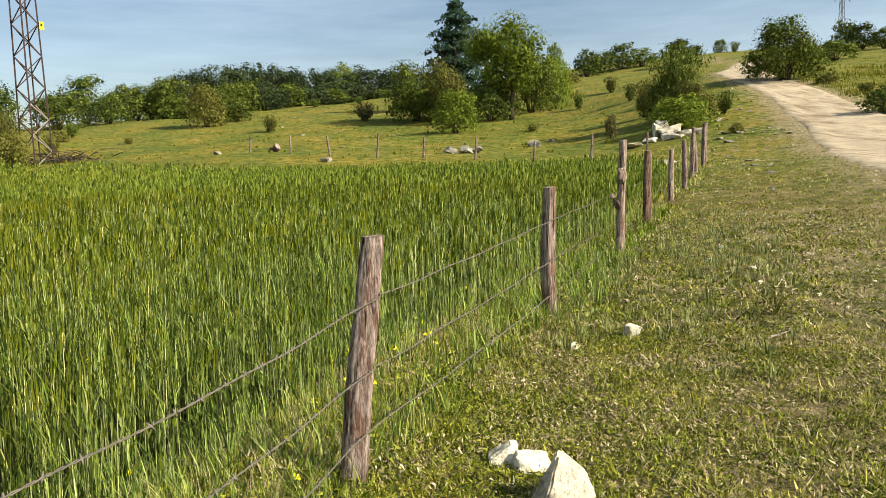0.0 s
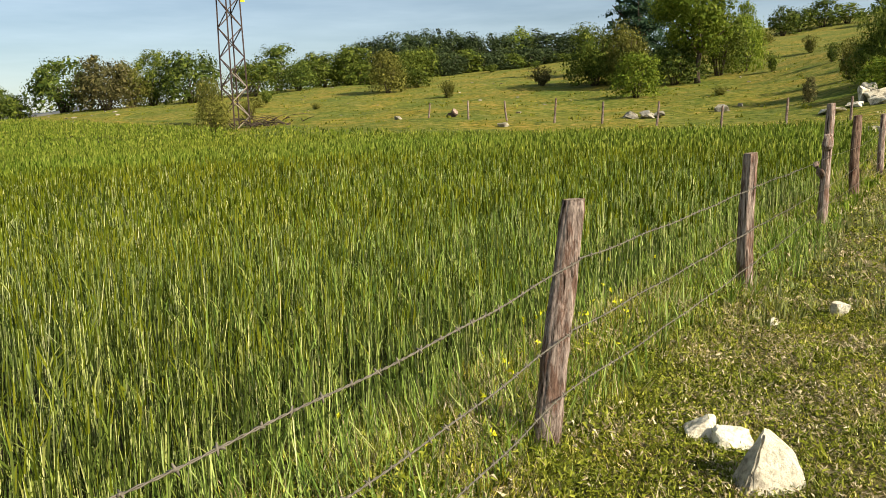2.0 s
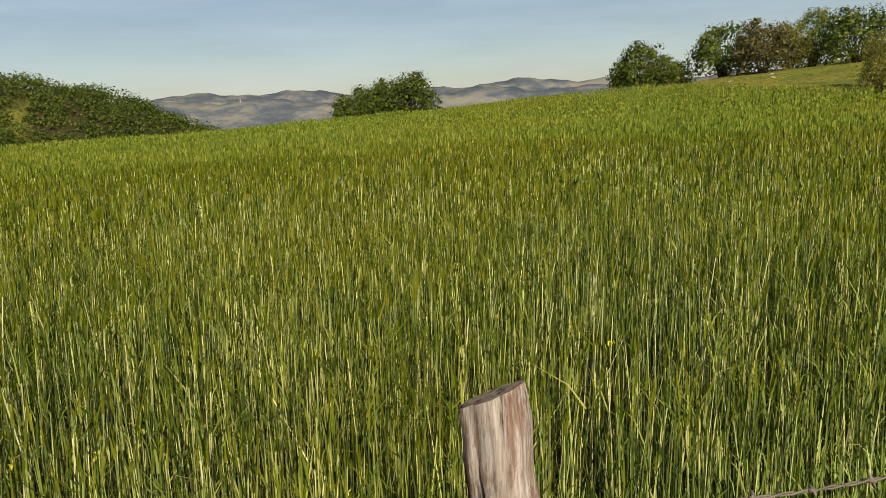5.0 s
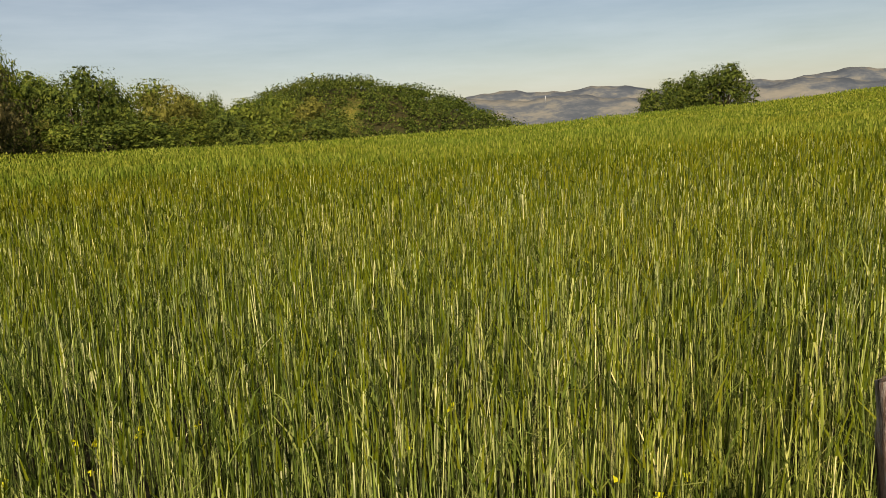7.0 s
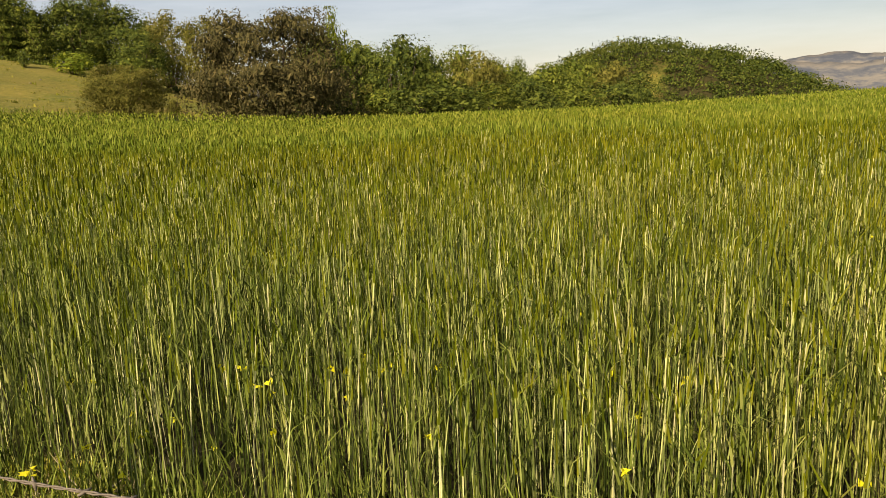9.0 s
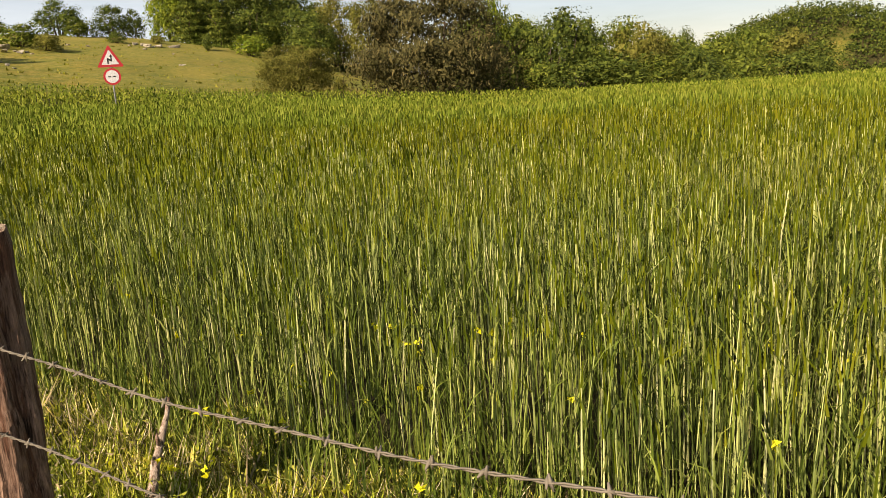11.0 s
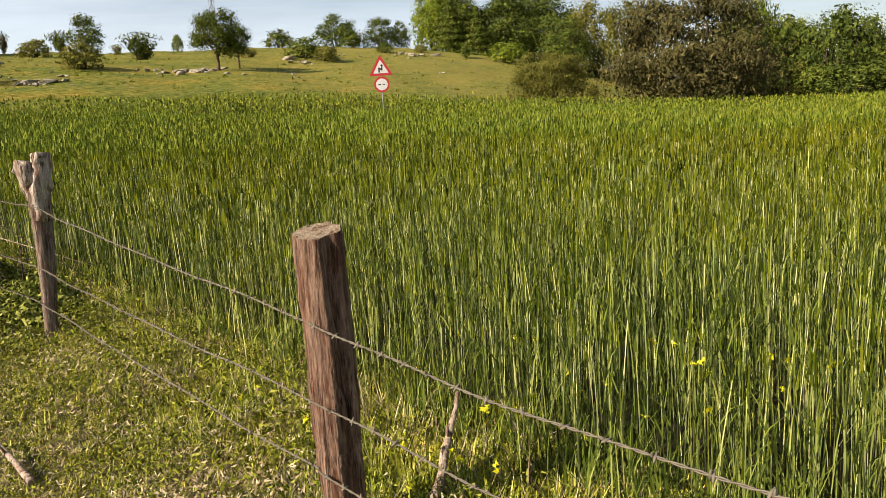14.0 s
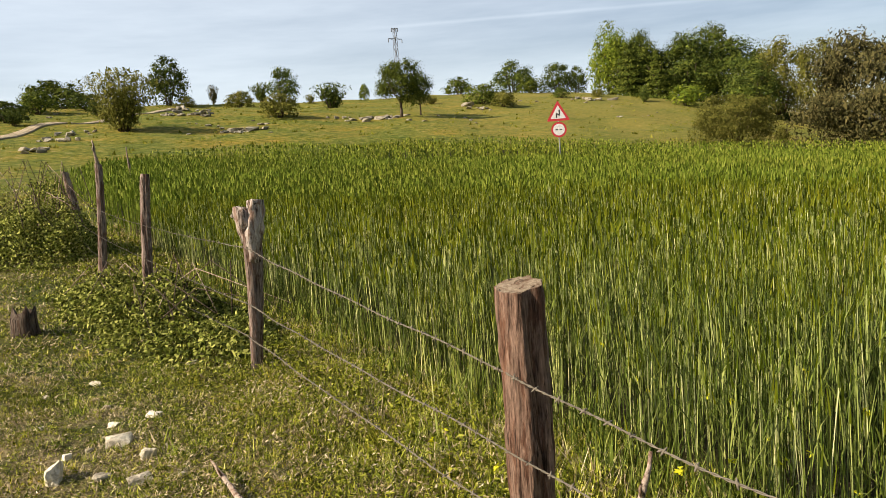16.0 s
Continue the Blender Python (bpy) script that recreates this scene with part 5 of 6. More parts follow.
plant("bush", "mid", 7.2, 138.2, 2.89, 6.21)
plant("wood", "light", 6.6, 150.7, 7.03, 8.08)
plant("bush", "far", 6.1, 140.7, 3.52, 6.31)
plant("wood", "far", 5.6, 151.1, 6.29, 8.08)
plant("bush", "far", 5.1, 143.1, 2.86, 6.40)
plant("wood", "far", 4.6, 151.4, 5.06, 8.08)
plant("bush", "mid", 4.0, 145.4, 1.79, 6.49)
plant("wood", "far", 3.4, 161.1, 5.74, 8.58)
plant("bush", "far", 2.9, 148.1, 1.59, 6.60)
plant("wood", "far", 2.4, 161.3, 5.97, 8.59)
plant("bush", "mid", 1.9, 150.3, 1.62, 6.70)
plant("wood", "far", 10.3, 141.3, 4.30, 7.65)
plant("bush", "mid", 9.7, 132.3, 1.13, 5.99)
plant("wood", "light", 12.4, 134.4, 4.94, 7.33)
plant("bush", "far", 11.9, 127.4, 2.23, 5.81)
plant("wood", "far", 8.1, 142.3, 4.40, 7.65)
plant("bush", "far", 7.6, 137.3, 1.21, 6.17)
plant("bush", "dark", 58.2, 82.0, 4.83, 5.78)
plant("bush", "dark", 59.7, 83.0, 4.32, 4.72)
plant("bush", "dark", 61.2, 84.0, 3.98, 5.26)
plant("bush", "dark", 62.5, 82.0, 3.51, 4.11)
plant("bush", "dark", 42.3, 112.0, 6.49, 7.35)
plant("bush", "dark", 40.7, 113.0, 4.34, 5.04)
plant("bush", "mid", 39.7, 112.0, 3.04, 3.66)
plant("bush", "dark", 43.6, 113.0, 4.70, 3.72)
plant("bush", "dark", 37.0, 110.0, 6.65, 8.16)
plant("bush", "brown", 34.5, 105.0, 6.33, 7.41)
plant("bush", "olive", 32.9, 107.0, 5.41, 5.57)
plant("wood", "mid", 31.6, 108.0, 7.00, 5.77)
plant("bush", "dark", 29.1, 105.0, 6.27, 8.18)
plant("bush", "mid", 25.0, 110.0, 4.64, 6.68)
plant("wood", "mid", 20.3, 120.0, 5.09, 7.09)
plant("wood", "light", 18.7, 122.0, 5.27, 6.24)
plant("bush", "olive", 27.8, 56.0, 2.34, 2.36)
plant("roundbush", "brown", 110.0, 58.0, 7.68, 10.9)
plant("roundbush", "olive", 119.5, 61.0, 3.44, 5.6)
plant("bush", "dark", 116.1, 108.5, 1.10, 2.89)
plant("wood", "mid", 125.9, 118.0, 7.99, 9.94)
plant("wood", "dark", 123.8, 120.0, 7.06, 8.76)
plant("wood", "dark", 122.1, 116.0, 8.85, 9.86)
plant("wood", "mid", 120.7, 120.0, 11.49, 8.47)
plant("wood", "dark", 119.2, 117.0, 9.65, 10.19)
plant("wood", "olive", 116.6, 112.0, 9.77, 8.13)
plant("wood", "olive", 114.3, 108.0, 10.34, 7.72)
plant("bush", "dark", 107.3, 68.0, 3.44, 4.60)
plant("bush", "dark", 105.2, 72.0, 3.47, 4.84)
plant("wood", "dark", 118.2, 105.0, 6.84, 7.26)
plant("bush", "light", 122.4, 100.0, 2.54, 4.96)
plant("bush", "mid", 118.9, 102.0, 3.41, 4.08)
plant("wood", "light", 105.8, 80.0, 11.05, 4.29)
plant("wood", "mid", 107.2, 84.0, 9.45, 4.11)
plant("bush", "light", 104.0, 86.0, 8.73, 5.13)
plant("bush", "dark", 105.0, 80.0, 8.34, 8.02)
plant("bush", "mid", 103.4, 86.0, 8.39, 7.06)
plant("bush", "dark", 101.5, 76.0, 8.36, 8.59)
plant("bush", "mid", 99.5, 88.0, 8.63, 8.04)
plant("bush", "mid", 97.7, 92.0, 9.48, 8.66)
plant("bush", "olive", 96.2, 90.0, 8.56, 8.04)
plant("bush", "mid", 94.6, 95.0, 8.83, 8.78)
plant("wood", "dark", 92.9, 110.0, 10.32, 3.65)
plant("bush", "dark", 93.0, 95.0, 7.82, 8.35)
plant("bush", "mid", 91.0, 105.0, 9.52, 9.95)
plant("bush", "mid", 88.8, 115.0, 11.08, 11.25)
plant("bush", "olive", 87.0, 112.0, 9.69, 9.64)
plant("bush", "dark", 85.0, 110.0, 7.91, 9.43)
plant("bush", "dark", 100.0, 70.0, 3.53, 6.69)
plant("bush", "dark", 97.4, 72.0, 3.77, 6.76)
plant("bush", "mid", 94.9, 74.0, 3.94, 6.85)
plant("bush", "dark", 92.2, 78.0, 4.72, 7.13)
plant("bush", "mid", 89.5, 84.0, 5.12, 7.60)
plant("bush", "dark", 86.8, 90.0, 5.12, 8.08)
plant("bush", "olive", 104.4, 74.0, 3.65, 6.14)
plant("bush", "mid", 102.4, 73.0, 3.55, 5.94)
plant("bush", "dark", 107.2, 72.0, 6.34, 8.02)
plant("broadleaf", "mid", 142.2, 72.5, 5.14, 4.74)
plant("broadleaf", "dark", 140.8, 76.0, 3.96, 2.82)
plant("wood", "dark", 157.8, 105.0, 6.04, 5.57)
plant("shrub", "olive", 160.9, 62.0, 4.32, 5.59)
plant("bush", "mid", 165.1, 100.0, 3.09, 5.05)
plant("bush", "mid", 163.8, 98.0, 2.86, 4.88)
plant("bush", "dark", 162.9, 82.0, 1.60, 3.70)
plant("wood", "dark", 150.2, 115.0, 5.01, 4.92)
plant("bush", "olive", 150.6, 71.5, 2.30, 3.36)
plant("shrub", "dark", 147.0, 92.0, 2.98, 4.27)
plant("bush", "mid", 144.6, 110.0, 2.34, 1.48)
plant("shrub", "mid", 151.7, 110.0, 2.81, 2.85)
plant("bush", "olive", 153.2, 100.0, 2.15, 3.83)
plant("shrub", "brown", 154.9, 110.0, 2.62, 1.53)
plant("bush", "mid", 137.9, 115.0, 2.54, 4.69)
plant("bush", "mid", 136.4, 90.0, 2.24, 4.15)
plant("bush", "olive", 134.9, 88.0, 1.68, 2.95)
plant("wood", "dark", 134.1, 120.0, 4.99, 6.99)
plant("bush", "mid", 132.9, 116.0, 2.42, 4.33)
plant("wood", "dark", 131.0, 122.0, 4.64, 5.16)
plant("wood", "dark", 129.7, 122.0, 4.27, 3.59)
plant("bush", "dark", 130.8, 100.0, 1.41, 2.10)
plant("shrub", "dark", 125.2, 100.0, 1.66, 1.84)
plant("wood", "light", 127.3, 118.0, 10.27, 6.99)
plant("wood", "dark", 125.2, 118.0, 9.39, 5.49)
plant("conifer", "mid", 126.2, 114.0, 7.40, 5.21)
plant("wood", "dark", 122.6, 118.0, 9.54, 7.55)
plant("conifer", "mid", 124.3, 112.0, 6.61, 4.30)
plant("bush", "mid", 165.8, 80.0, 2.16, 3.39)
plant("bush", "dark", 167.6, 70.0, 1.69, 3.64)
plant("bush", "dark", 162.4, 78.0, 1.30, 1.73)
plant("shrub", "dark", 166.2, 81.5, 1.20, 1.67)
plant("shrub", "dark", 167.2, 66.5, 1.26, 1.83)
plant("bush", "olive", 156.6, 103.0, 1.41, 1.93)
plant("shrub", "olive", 148.4, 103.5, 1.24, 1.62)
plant("shrub", "olive", 139.9, 95.0, 0.96, 1.69)
plant("bush", "olive", 128.3, 103.5, 1.03, 1.63)
plant("shrub", "mid", 116.4, 124.5, 2.60, 3.24)
plant("bush", "olive", 116.6, 69.5, 1.45, 1.08)
plant("shrub", "olive", -12.2, 106.0, 2.06, 2.19)
plant("shrub", "dark", -13.5, 72.5, 1.55, 1.33)
plant("bush", "olive", -9.3, 127.5, 2.01, 3.07)
plant("shrub", "mid", -15.2, 66.0, 1.65, 1.62)
plant("shrub", "mid", -19.7, 52.5, 1.30, 1.33)
plant("bush", "olive", -20.5, 44.0, 0.58, 0.84)
plant("shrub", "mid", 8.5, 122.5, 1.23, 2.06)
plant("shrub", "dark", 5.4, 119.0, 1.18, 1.70)
plant("bush", "olive", 25.0, 80.5, 1.06, 2.14)
plant("shrub", "olive", 20.8, 75.0, 0.64, 1.25)
plant("shrub", "olive", -6.9, 60.0, 0.60, 1.43)
plant("bush", "brown", -12.3, 50.0, 1.51, 0.79)
plant("shrub", "olive", 28.0, 63.0, 3.44, 2.61)
plant("shrub", "olive", 25.4, 64.5, 1.54, 1.72)
plant("bush", "olive", -25.8, 66.0, 0.84, 1.77)
plant("shrub", "olive", -28.0, 59.0, 0.63, 1.62)
plant("shrub", "mid", 24.2, 92.0, 1.61, 1.68)
plant("bush", "light", 95.3, 200.5, 8.17, 5.96)



def dome_wood():
    """The close wood over the dome hill and the slope beside it."""
    rng = np.random.default_rng(3)
    n = 8600
    x, y = rng.uniform(-262, -120, n), rng.uniform(-60, 120, n)
    keep = wooded(x, y) & (np.hypot(x, y) > 128)
    x, y = x[keep], y[keep]
    z = height(x, y)
    pts, ways = [], []
    for cx, cy, cz, s in zip(x, y, z, 1.1 + 2.6 * rng.random(len(x)) ** 1.5):
        m = 40
        e = rng.normal(0, 1, (m, 3))
        e /= np.linalg.norm(e, axis=1)[:, None]
        e[:, 2] = np.abs(e[:, 2])
        pts.append(np.array([cx, cy, cz + s * .2]) + e * s * np.array([1, 1, .85]) * rng.uniform(.7, 1.08, m)[:, None])
        ways.append(e)
    q, f = leaves_at(np.concatenate(pts), .27, rng, 0, np.concatenate(ways))
    tagged(part("woodland", mesh_from("woodland", q, f, M_LEAF["wood"]), None), "close green wood covering a dome-shaped hill", "woods", kind="stuff")


dome_wood()


# ---- lattice mast at the field's edge ----
def lattice_mast(bearing, distance, tall, foot, head, steel, name, label, arms, panels, thick):
    base = at(bearing, distance, -.2)
    thing = empty(name, Matrix.Translation(base) @ pose(0, 0, 0, 0, 0, bearing + 35))
    corner = lambda k, f: Vector(((-1, 1, 1, -1)[k] * (foot + (head - foot) * f) / 2, (-1, -1, 1, 1)[k] * (foot + (head - foot) * f) / 2, tall * f))
    for k in range(4):
        bm = bmesh.new()
        bar(bm, corner(k, 0), corner(k, 1), thick)
        part("leg", bm, steel, thing)
    for k in range(4):
        for p in range(panels):
            f0, f1 = p / panels, (p + 1) / panels
            bm = bmesh.new()
            flip = (p + k) % 2
            bar(bm, corner(k, f1 if flip else f0), corner((k + 1) % 4, f0 if flip else f1), thick * .62)
            low = arms == 0 and p < 4 and k in (0, 1)
            part("brace", bm, M_STEEL_PALE if low else steel, thing)
    for z, w in arms and ((tall * .995, .7), (tall * .86, 1.5)) or ():
        bm = bmesh.new()
        bar(bm, (-w, 0, z), (w, 0, z), thick * 1.2)
        bar(bm, (-w, 0, z), (0, 0, z - .3), thick * .7)
        bar(bm, (w, 0, z), (0, 0, z - .3), thick * .7)
        arm = part("arm", bm, steel, thing)
        for s in (-1, 1):
            bm = bmesh.new()
            tube(bm, [(s * w, 0, z), (s * w, 0, z - .35), (s * w, 0, z - .7)], [.05, .09, .05], 6)
            part("insulator", bm, steel, arm)
    tagged(thing, label, "pylon", "power line masts")
    return thing


mast = lattice_mast(26.25, 58, 19, 1.3, .86, M_STEEL, "lattice_mast", "rusty dark steel lattice mast at the field edge", 0, 19, .085)
bm = bmesh.new()
box(bm, pose(.66, -.72, 8.9, 0, 0, -35) @ Matrix.Diagonal((.28, .03, .5, 1)), .006)
plate = part("warning_plate", bm, M_YELLOW, mast, "yellow warning plate")
bm = bmesh.new()
box(bm, pose(.645, -.74, 8.95, 0, 0, -35) @ Matrix.Diagonal((.1, .012, .16, 1)))
part("plate_mark", bm, M_BLACK, plate)
lattice_mast(-26.4, 175, 11.2, 1.0, .5, M_PYLON, "power_pylon", "slender grey power pylon with two cross-arms on the hill", 1, 12, .09)
lattice_mast(142.1, 150, 14.0, .9, .45, M_PYLON, "power_pylon", "slender grey power pylon with two cross-arms behind the hill", 1, 12, .07)


# ---- road sign at the field's edge ----
def road_sign():
    base = at(131.35, 37.2, 0)
    face = 131.35 + 4
    thing = tagged(empty("road_sign", Matrix.Translation(base) @ pose(0, 0, 0, 0, 0, face)), "triangular bend warning over a round white sign on a grey pole", "road sign")
    bm = bmesh.new()
    tube(bm, [(0, .05, -.3), (0, .05, 1.5), (0, .05, 3.05)], [.035, .035, .035], 10)
    part("pole", bm, M_GALV, thing)

    def plate(points, y, thick):
        b = bmesh.new()
        f = b.faces.new([b.verts.new((x, y, z)) for x, z in points])
        ex = bmesh.ops.extrude_face_region(b, geom=[f])
        bmesh.ops.translate(b, verts=[v for v in ex["geom"] if isinstance(v, bmesh.types.BMVert)], vec=(0, -thick, 0))
        bmesh.ops.recalc_face_normals(b, faces=b.faces)
        return b

    def rounded_triangle(s, c):
        pts = []
        for k, a in enumerate((90, 210, 330)):
            cx, cz = math.cos(radians(a)) * s, math.sin(radians(a)) * s
            for d in (-40, 0, 40):
                pts.append((cx + math.cos(radians(a + d)) * c, cz + math.sin(radians(a + d)) * c))
        return pts

    zt, zr = 2.50, 1.80
    tri = part("triangle_plate", plate([(x, z + zt) for x, z in rounded_triangle(.54, .04)], .01, .012), M_RED, thing, "red-bordered triangle")
    part("white_field", plate([(x, z + zt) for x, z in rounded_triangle(.37, .02)], -.003, .004), M_WHITE, tri)
    bm = plate([(-.11, zt - .17), (-.05, zt - .17), (-.05, zt - .02), (.055, zt - .09), (.085, zt - .06), (.085, zt + .12), (.12, zt + .12), (.055, zt + .22), (-.005, zt + .12), (.03, zt + .12), (.03, zt + .0), (-.075, zt + .07), (-.11, zt + .04)], -.0085, .003)
    part("bend_arrow", bm, M_BLACK, tri)
    circle = lambda r: [(math.cos(k * math.pi / 20) * r, zr + math.sin(k * math.pi / 20) * r) for k in range(40)]
    disc = part("round_plate", plate(circle(.35), .01, .012), M_RED, thing, "red-bordered round plate")
    part("white_field", plate(circle(.265), -.003, .004), M_WHITE, disc)
    for x in (-.10, .09):
        bm = bmesh.new()
        box(bm, pose(x, -.0095, zr) @ Matrix.Diagonal((.11, .004, .05, 1)))
        part("print_bar", bm, M_BLACK, disc)


road_sign()


# ---- stones ----
STONE_MESH = []


def stone_mesh(seed, fine):
    """An angular broken block: a few flat faces, worn edges, rough all over."""
    rng = random.Random(seed)
    bm = bmesh.new()
    for _ in range(13):
        d = Vector((rng.uniform(-1, 1), rng.uniform(-1, 1), rng.uniform(-1, 1)))
        d /= max(abs(d.x), abs(d.y), abs(d.z)) ** .45 * max(d.length, .6) ** .55
        bm.verts.new(d * .5 * rng.uniform(.82, 1.02))
    hull = bmesh.ops.convex_hull(bm, input=bm.verts)
    bmesh.ops.delete(bm, geom=[v for v in hull["geom_interior"] if isinstance(v, bmesh.types.BMVert)], context="VERTS")
    bmesh.ops.bevel(bm, geom=list(bm.edges), offset=.018, segments=1, affect="EDGES")
    bmesh.ops.triangulate(bm, faces=bm.faces)
    for _ in range(fine - 1):
        bmesh.ops.subdivide_edges(bm, edges=[e for e in bm.edges if e.calc_length() > .09], cuts=1)
        bmesh.ops.triangulate(bm, faces=bm.faces)
    for v in bm.verts:
        v.co += Vector((noise.noise(v.co * 6 + Vector((seed, 0, 0))), noise.noise(v.co * 6 + Vector((0, seed, 9))), noise.noise(v.co * 8 + Vector((5, 0, seed))))) * .045
    me = bpy.data.meshes.new("stone")
    bm.to_mesh(me)
    bm.free()
    return me


for _m in (M_STONE, M_ROCK, M_LEDGE):
    for _s in range(7):
        STONE_MESH.append(stone_mesh(_s * 3 + 1, 1 if _m is M_ROCK else 2 if _m is M_LEDGE else 3))
        STONE_MESH[-1].materials.append(_m)
STONES = [0]


def stone(x, y, w, d, h, turn=0, tip=0, sink=.25, label="pale rough limestone lying in the grass", pale=False):
    STONES[0] += 1
    ob = new("stone" if max(w, h) < 1 else "boulder", STONE_MESH[STONES[0] % 7 + (14 if pale else 7 if math.hypot(x, y) > 12 else 0)])
    ob.matrix_world = Matrix.Translation(g(x, y, h * (.5 - sink))) @ pose(0, 0, 0, tip, tip * .6, turn) @ Matrix.Diagonal((w, d, h, 1))
    return tagged(ob, label, "stone", "limestone rocks")


# by the foot of the fence
def wedge_stone():
    """A broken block with a sharp upper corner."""
    bm = bmesh.new()
    for c in ((-.17, -.1, -.1), (.17, -.12, -.1), (.19, .12, -.1), (-.14, .14, -.1), (-.15, -.04, .0), (-.06, -.02, .15), (.03, .03, .29), (.07, .06, .27), (.15, -.03, .16), (.17, .05, .13), (.15, -.1, .02)):
        bm.verts.new(c)
    bmesh.ops.convex_hull(bm, input=bm.verts)
    bmesh.ops.bevel(bm, geom=list(bm.edges), offset=.012, segments=2, affect="EDGES")
    bmesh.ops.triangulate(bm, faces=bm.faces)
    bmesh.ops.subdivide_edges(bm, edges=list(bm.edges), cuts=2, use_grid_fill=True)
    for v in bm.verts:
        v.co += Vector((noise.noise(v.co * 14), noise.noise(v.co * 14 + Vector((9, 0, 0))), noise.noise(v.co * 14 + Vector((0, 9, 0))))) * .011
    ob = part("stone", bm, M_STONE)
    ob.matrix_world = Matrix.Translation(g(.735, 3.38, -.01)) @ pose(0, 0, 0, 0, 0, 34) @ Matrix.Diagonal((1.0, .95, .86, 1))
    return tagged(ob, "sharp-edged pale limestone block beside a fence post", "stone", "limestone rocks")


wedge_stone()
stone(.66, 3.80, .22, .2, .13, 20, 12, .3, "low pale limestone with grass at its foot")
stone(.53, 3.90, .26, .2, .15, 70, -8, .3, "low pale limestone with grass at its foot")
stone(1.75, 6.35, .20, .14, .20, 10, 10, .25)
stone(1.25, 6.05, .13, .09, .06, 50)
for bb, dd, ww, hh in ((-16.3, 46, 1.8, .95), (-15.7, 46.6, 1.5, 1.35), (-15.0, 44.8, 1.5, .4), (-13.7, 43, 1.5, .45), (-16.6, 44.6, 1.9, .6), (-17.3, 45.0, 1.7, .7), (-18.1, 45.5, 1.0, .5), (-15.4, 46.2, 1.2, 1.2), (-1.1, 47.8, 1.1, .55), (-2.1, 48, 1.0, .6), (-3.0, 47.4, 1.5, .55), (-6.9, 50, 1.2, .7), (7.6, 44, .9, .45), (15.1, 53, 1.0, .35), (-8.1, 54, .6, .3), (-4.6, 36.6, .5, .2), (-16.2, 33, 1.1, .35), (-11.8, 34.5, .8, .3)):
    p = at(bb, dd)
    stone(p.x, p.y, ww, ww * .7, hh, bb * 31, 6 if bb > -10 else bb * 37 % 30 - 12, .3, "pale limestone outcrop in the pasture", pale=bb < -12)
# on the verge by the western fence: place, width, height
for x, y, ww, hh in ((-.78, -4.66, .15, .13), (-.92, -4.94, .07, .06), (-1.23, -4.95, .17, .07), (-1.28, -4.63, .10, .08), (-1.32, -5.31, .10, .03), (-1.54, -6.39, .11, .03), (-2.28, -6.32, .10, .06),
                     (-1.57, -5.28, .14, .05), (-.97, -4.51, .12, .035), (-1.11, -4.28, .15, .04), (-1.06, -4.98, .06, .03), (-1.18, -6.31, .06, .03), (-1.27, -4.13, .05, .03), (-.95, -5.6, .07, .03), (-1.42, -5.75, .06, .025)):
    stone(x, y, ww * 1.15, ww * .8, hh * 1.35, x * 157, 5, .3, "small pale limestone in trodden grass")
_rng = random.Random(21)
# rock scatter by the road, on the worn shoulder and on the hills
for n_, b0, b1, d0, d1, s0, s1 in ((26, -24, -17, 9, 34, .05, .2), (24, -21, -17.5, 34, 66, .25, .6), (30, -9, 25, 52, 112, .2, .6), (16, 136, 147, 66, 78, .3, .8), (10, 150, 157, 58, 70, .3, .9), (14, 150, 168, 70, 104, .4, 1.2), (10, 124, 137, 78, 110, .3, .8), (14, 32, 42, 76, 104, .3, .7), (16, -33, -18, 4.5, 12, .03, .09), (30, -24, -20, 24, 60, .12, .4), (26, -30, -21, 8, 16, .05, .14)):
    for _ in range(n_):
        bb, dd, ww = _rng.uniform(b0, b1), _rng.uniform(d0, d1), _rng.uniform(s0, s1)
        p = at(bb, dd)
        if float(in_crop(p.x, p.y)) > -.4 or abs(p.x - float(np.interp(p.y, ROAD_Y, ROAD_X))) < 2.3:
            continue
        stone(p.x, p.y, ww, ww * _rng.uniform(.5, .9), ww * _rng.uniform(.22, .42), _rng.uniform(0, 360), 6, .3)
for bb, dd, ww, hh in ((143.6, 71, 1.5, .6), (144.8, 71.5, 1.2, .5), (142.6, 72, 1.0, .4), (145.6, 71, 1.0, .5), (141.9, 73.5, 1.4, .5), (152.6, 62, 1.9, .7), (153.5, 62.5, 1.2, .5), (151.8, 62, 1.0, .4), (127.3, 100, 2.0, .6), (128.3, 99, 1.6, .6), (137.4, 88, 1.8, .9)):
    p = at(bb, dd)
    stone(p.x, p.y, ww, ww * .7, hh * .7, bb * 31, 6, .25, "pale weathered limestone ledge on the hill")


def rock_ledge(bearing, distance, n, along, size, seed):
    """Broken limestone ledge: a loose row of flat rocks."""
    rng = random.Random(seed)
    for _ in range(n):
        p = at(bearing + rng.gauss(0, along), distance + rng.gauss(0, .7))
        w = size * rng.uniform(.4, 1.3)
        stone(p.x, p.y, w, w * rng.uniform(.5, .8), w * rng.uniform(.25, .6), rng.uniform(0, 360), rng.uniform(-14, 14), .25, "pale weathered limestone ledge on the hill")


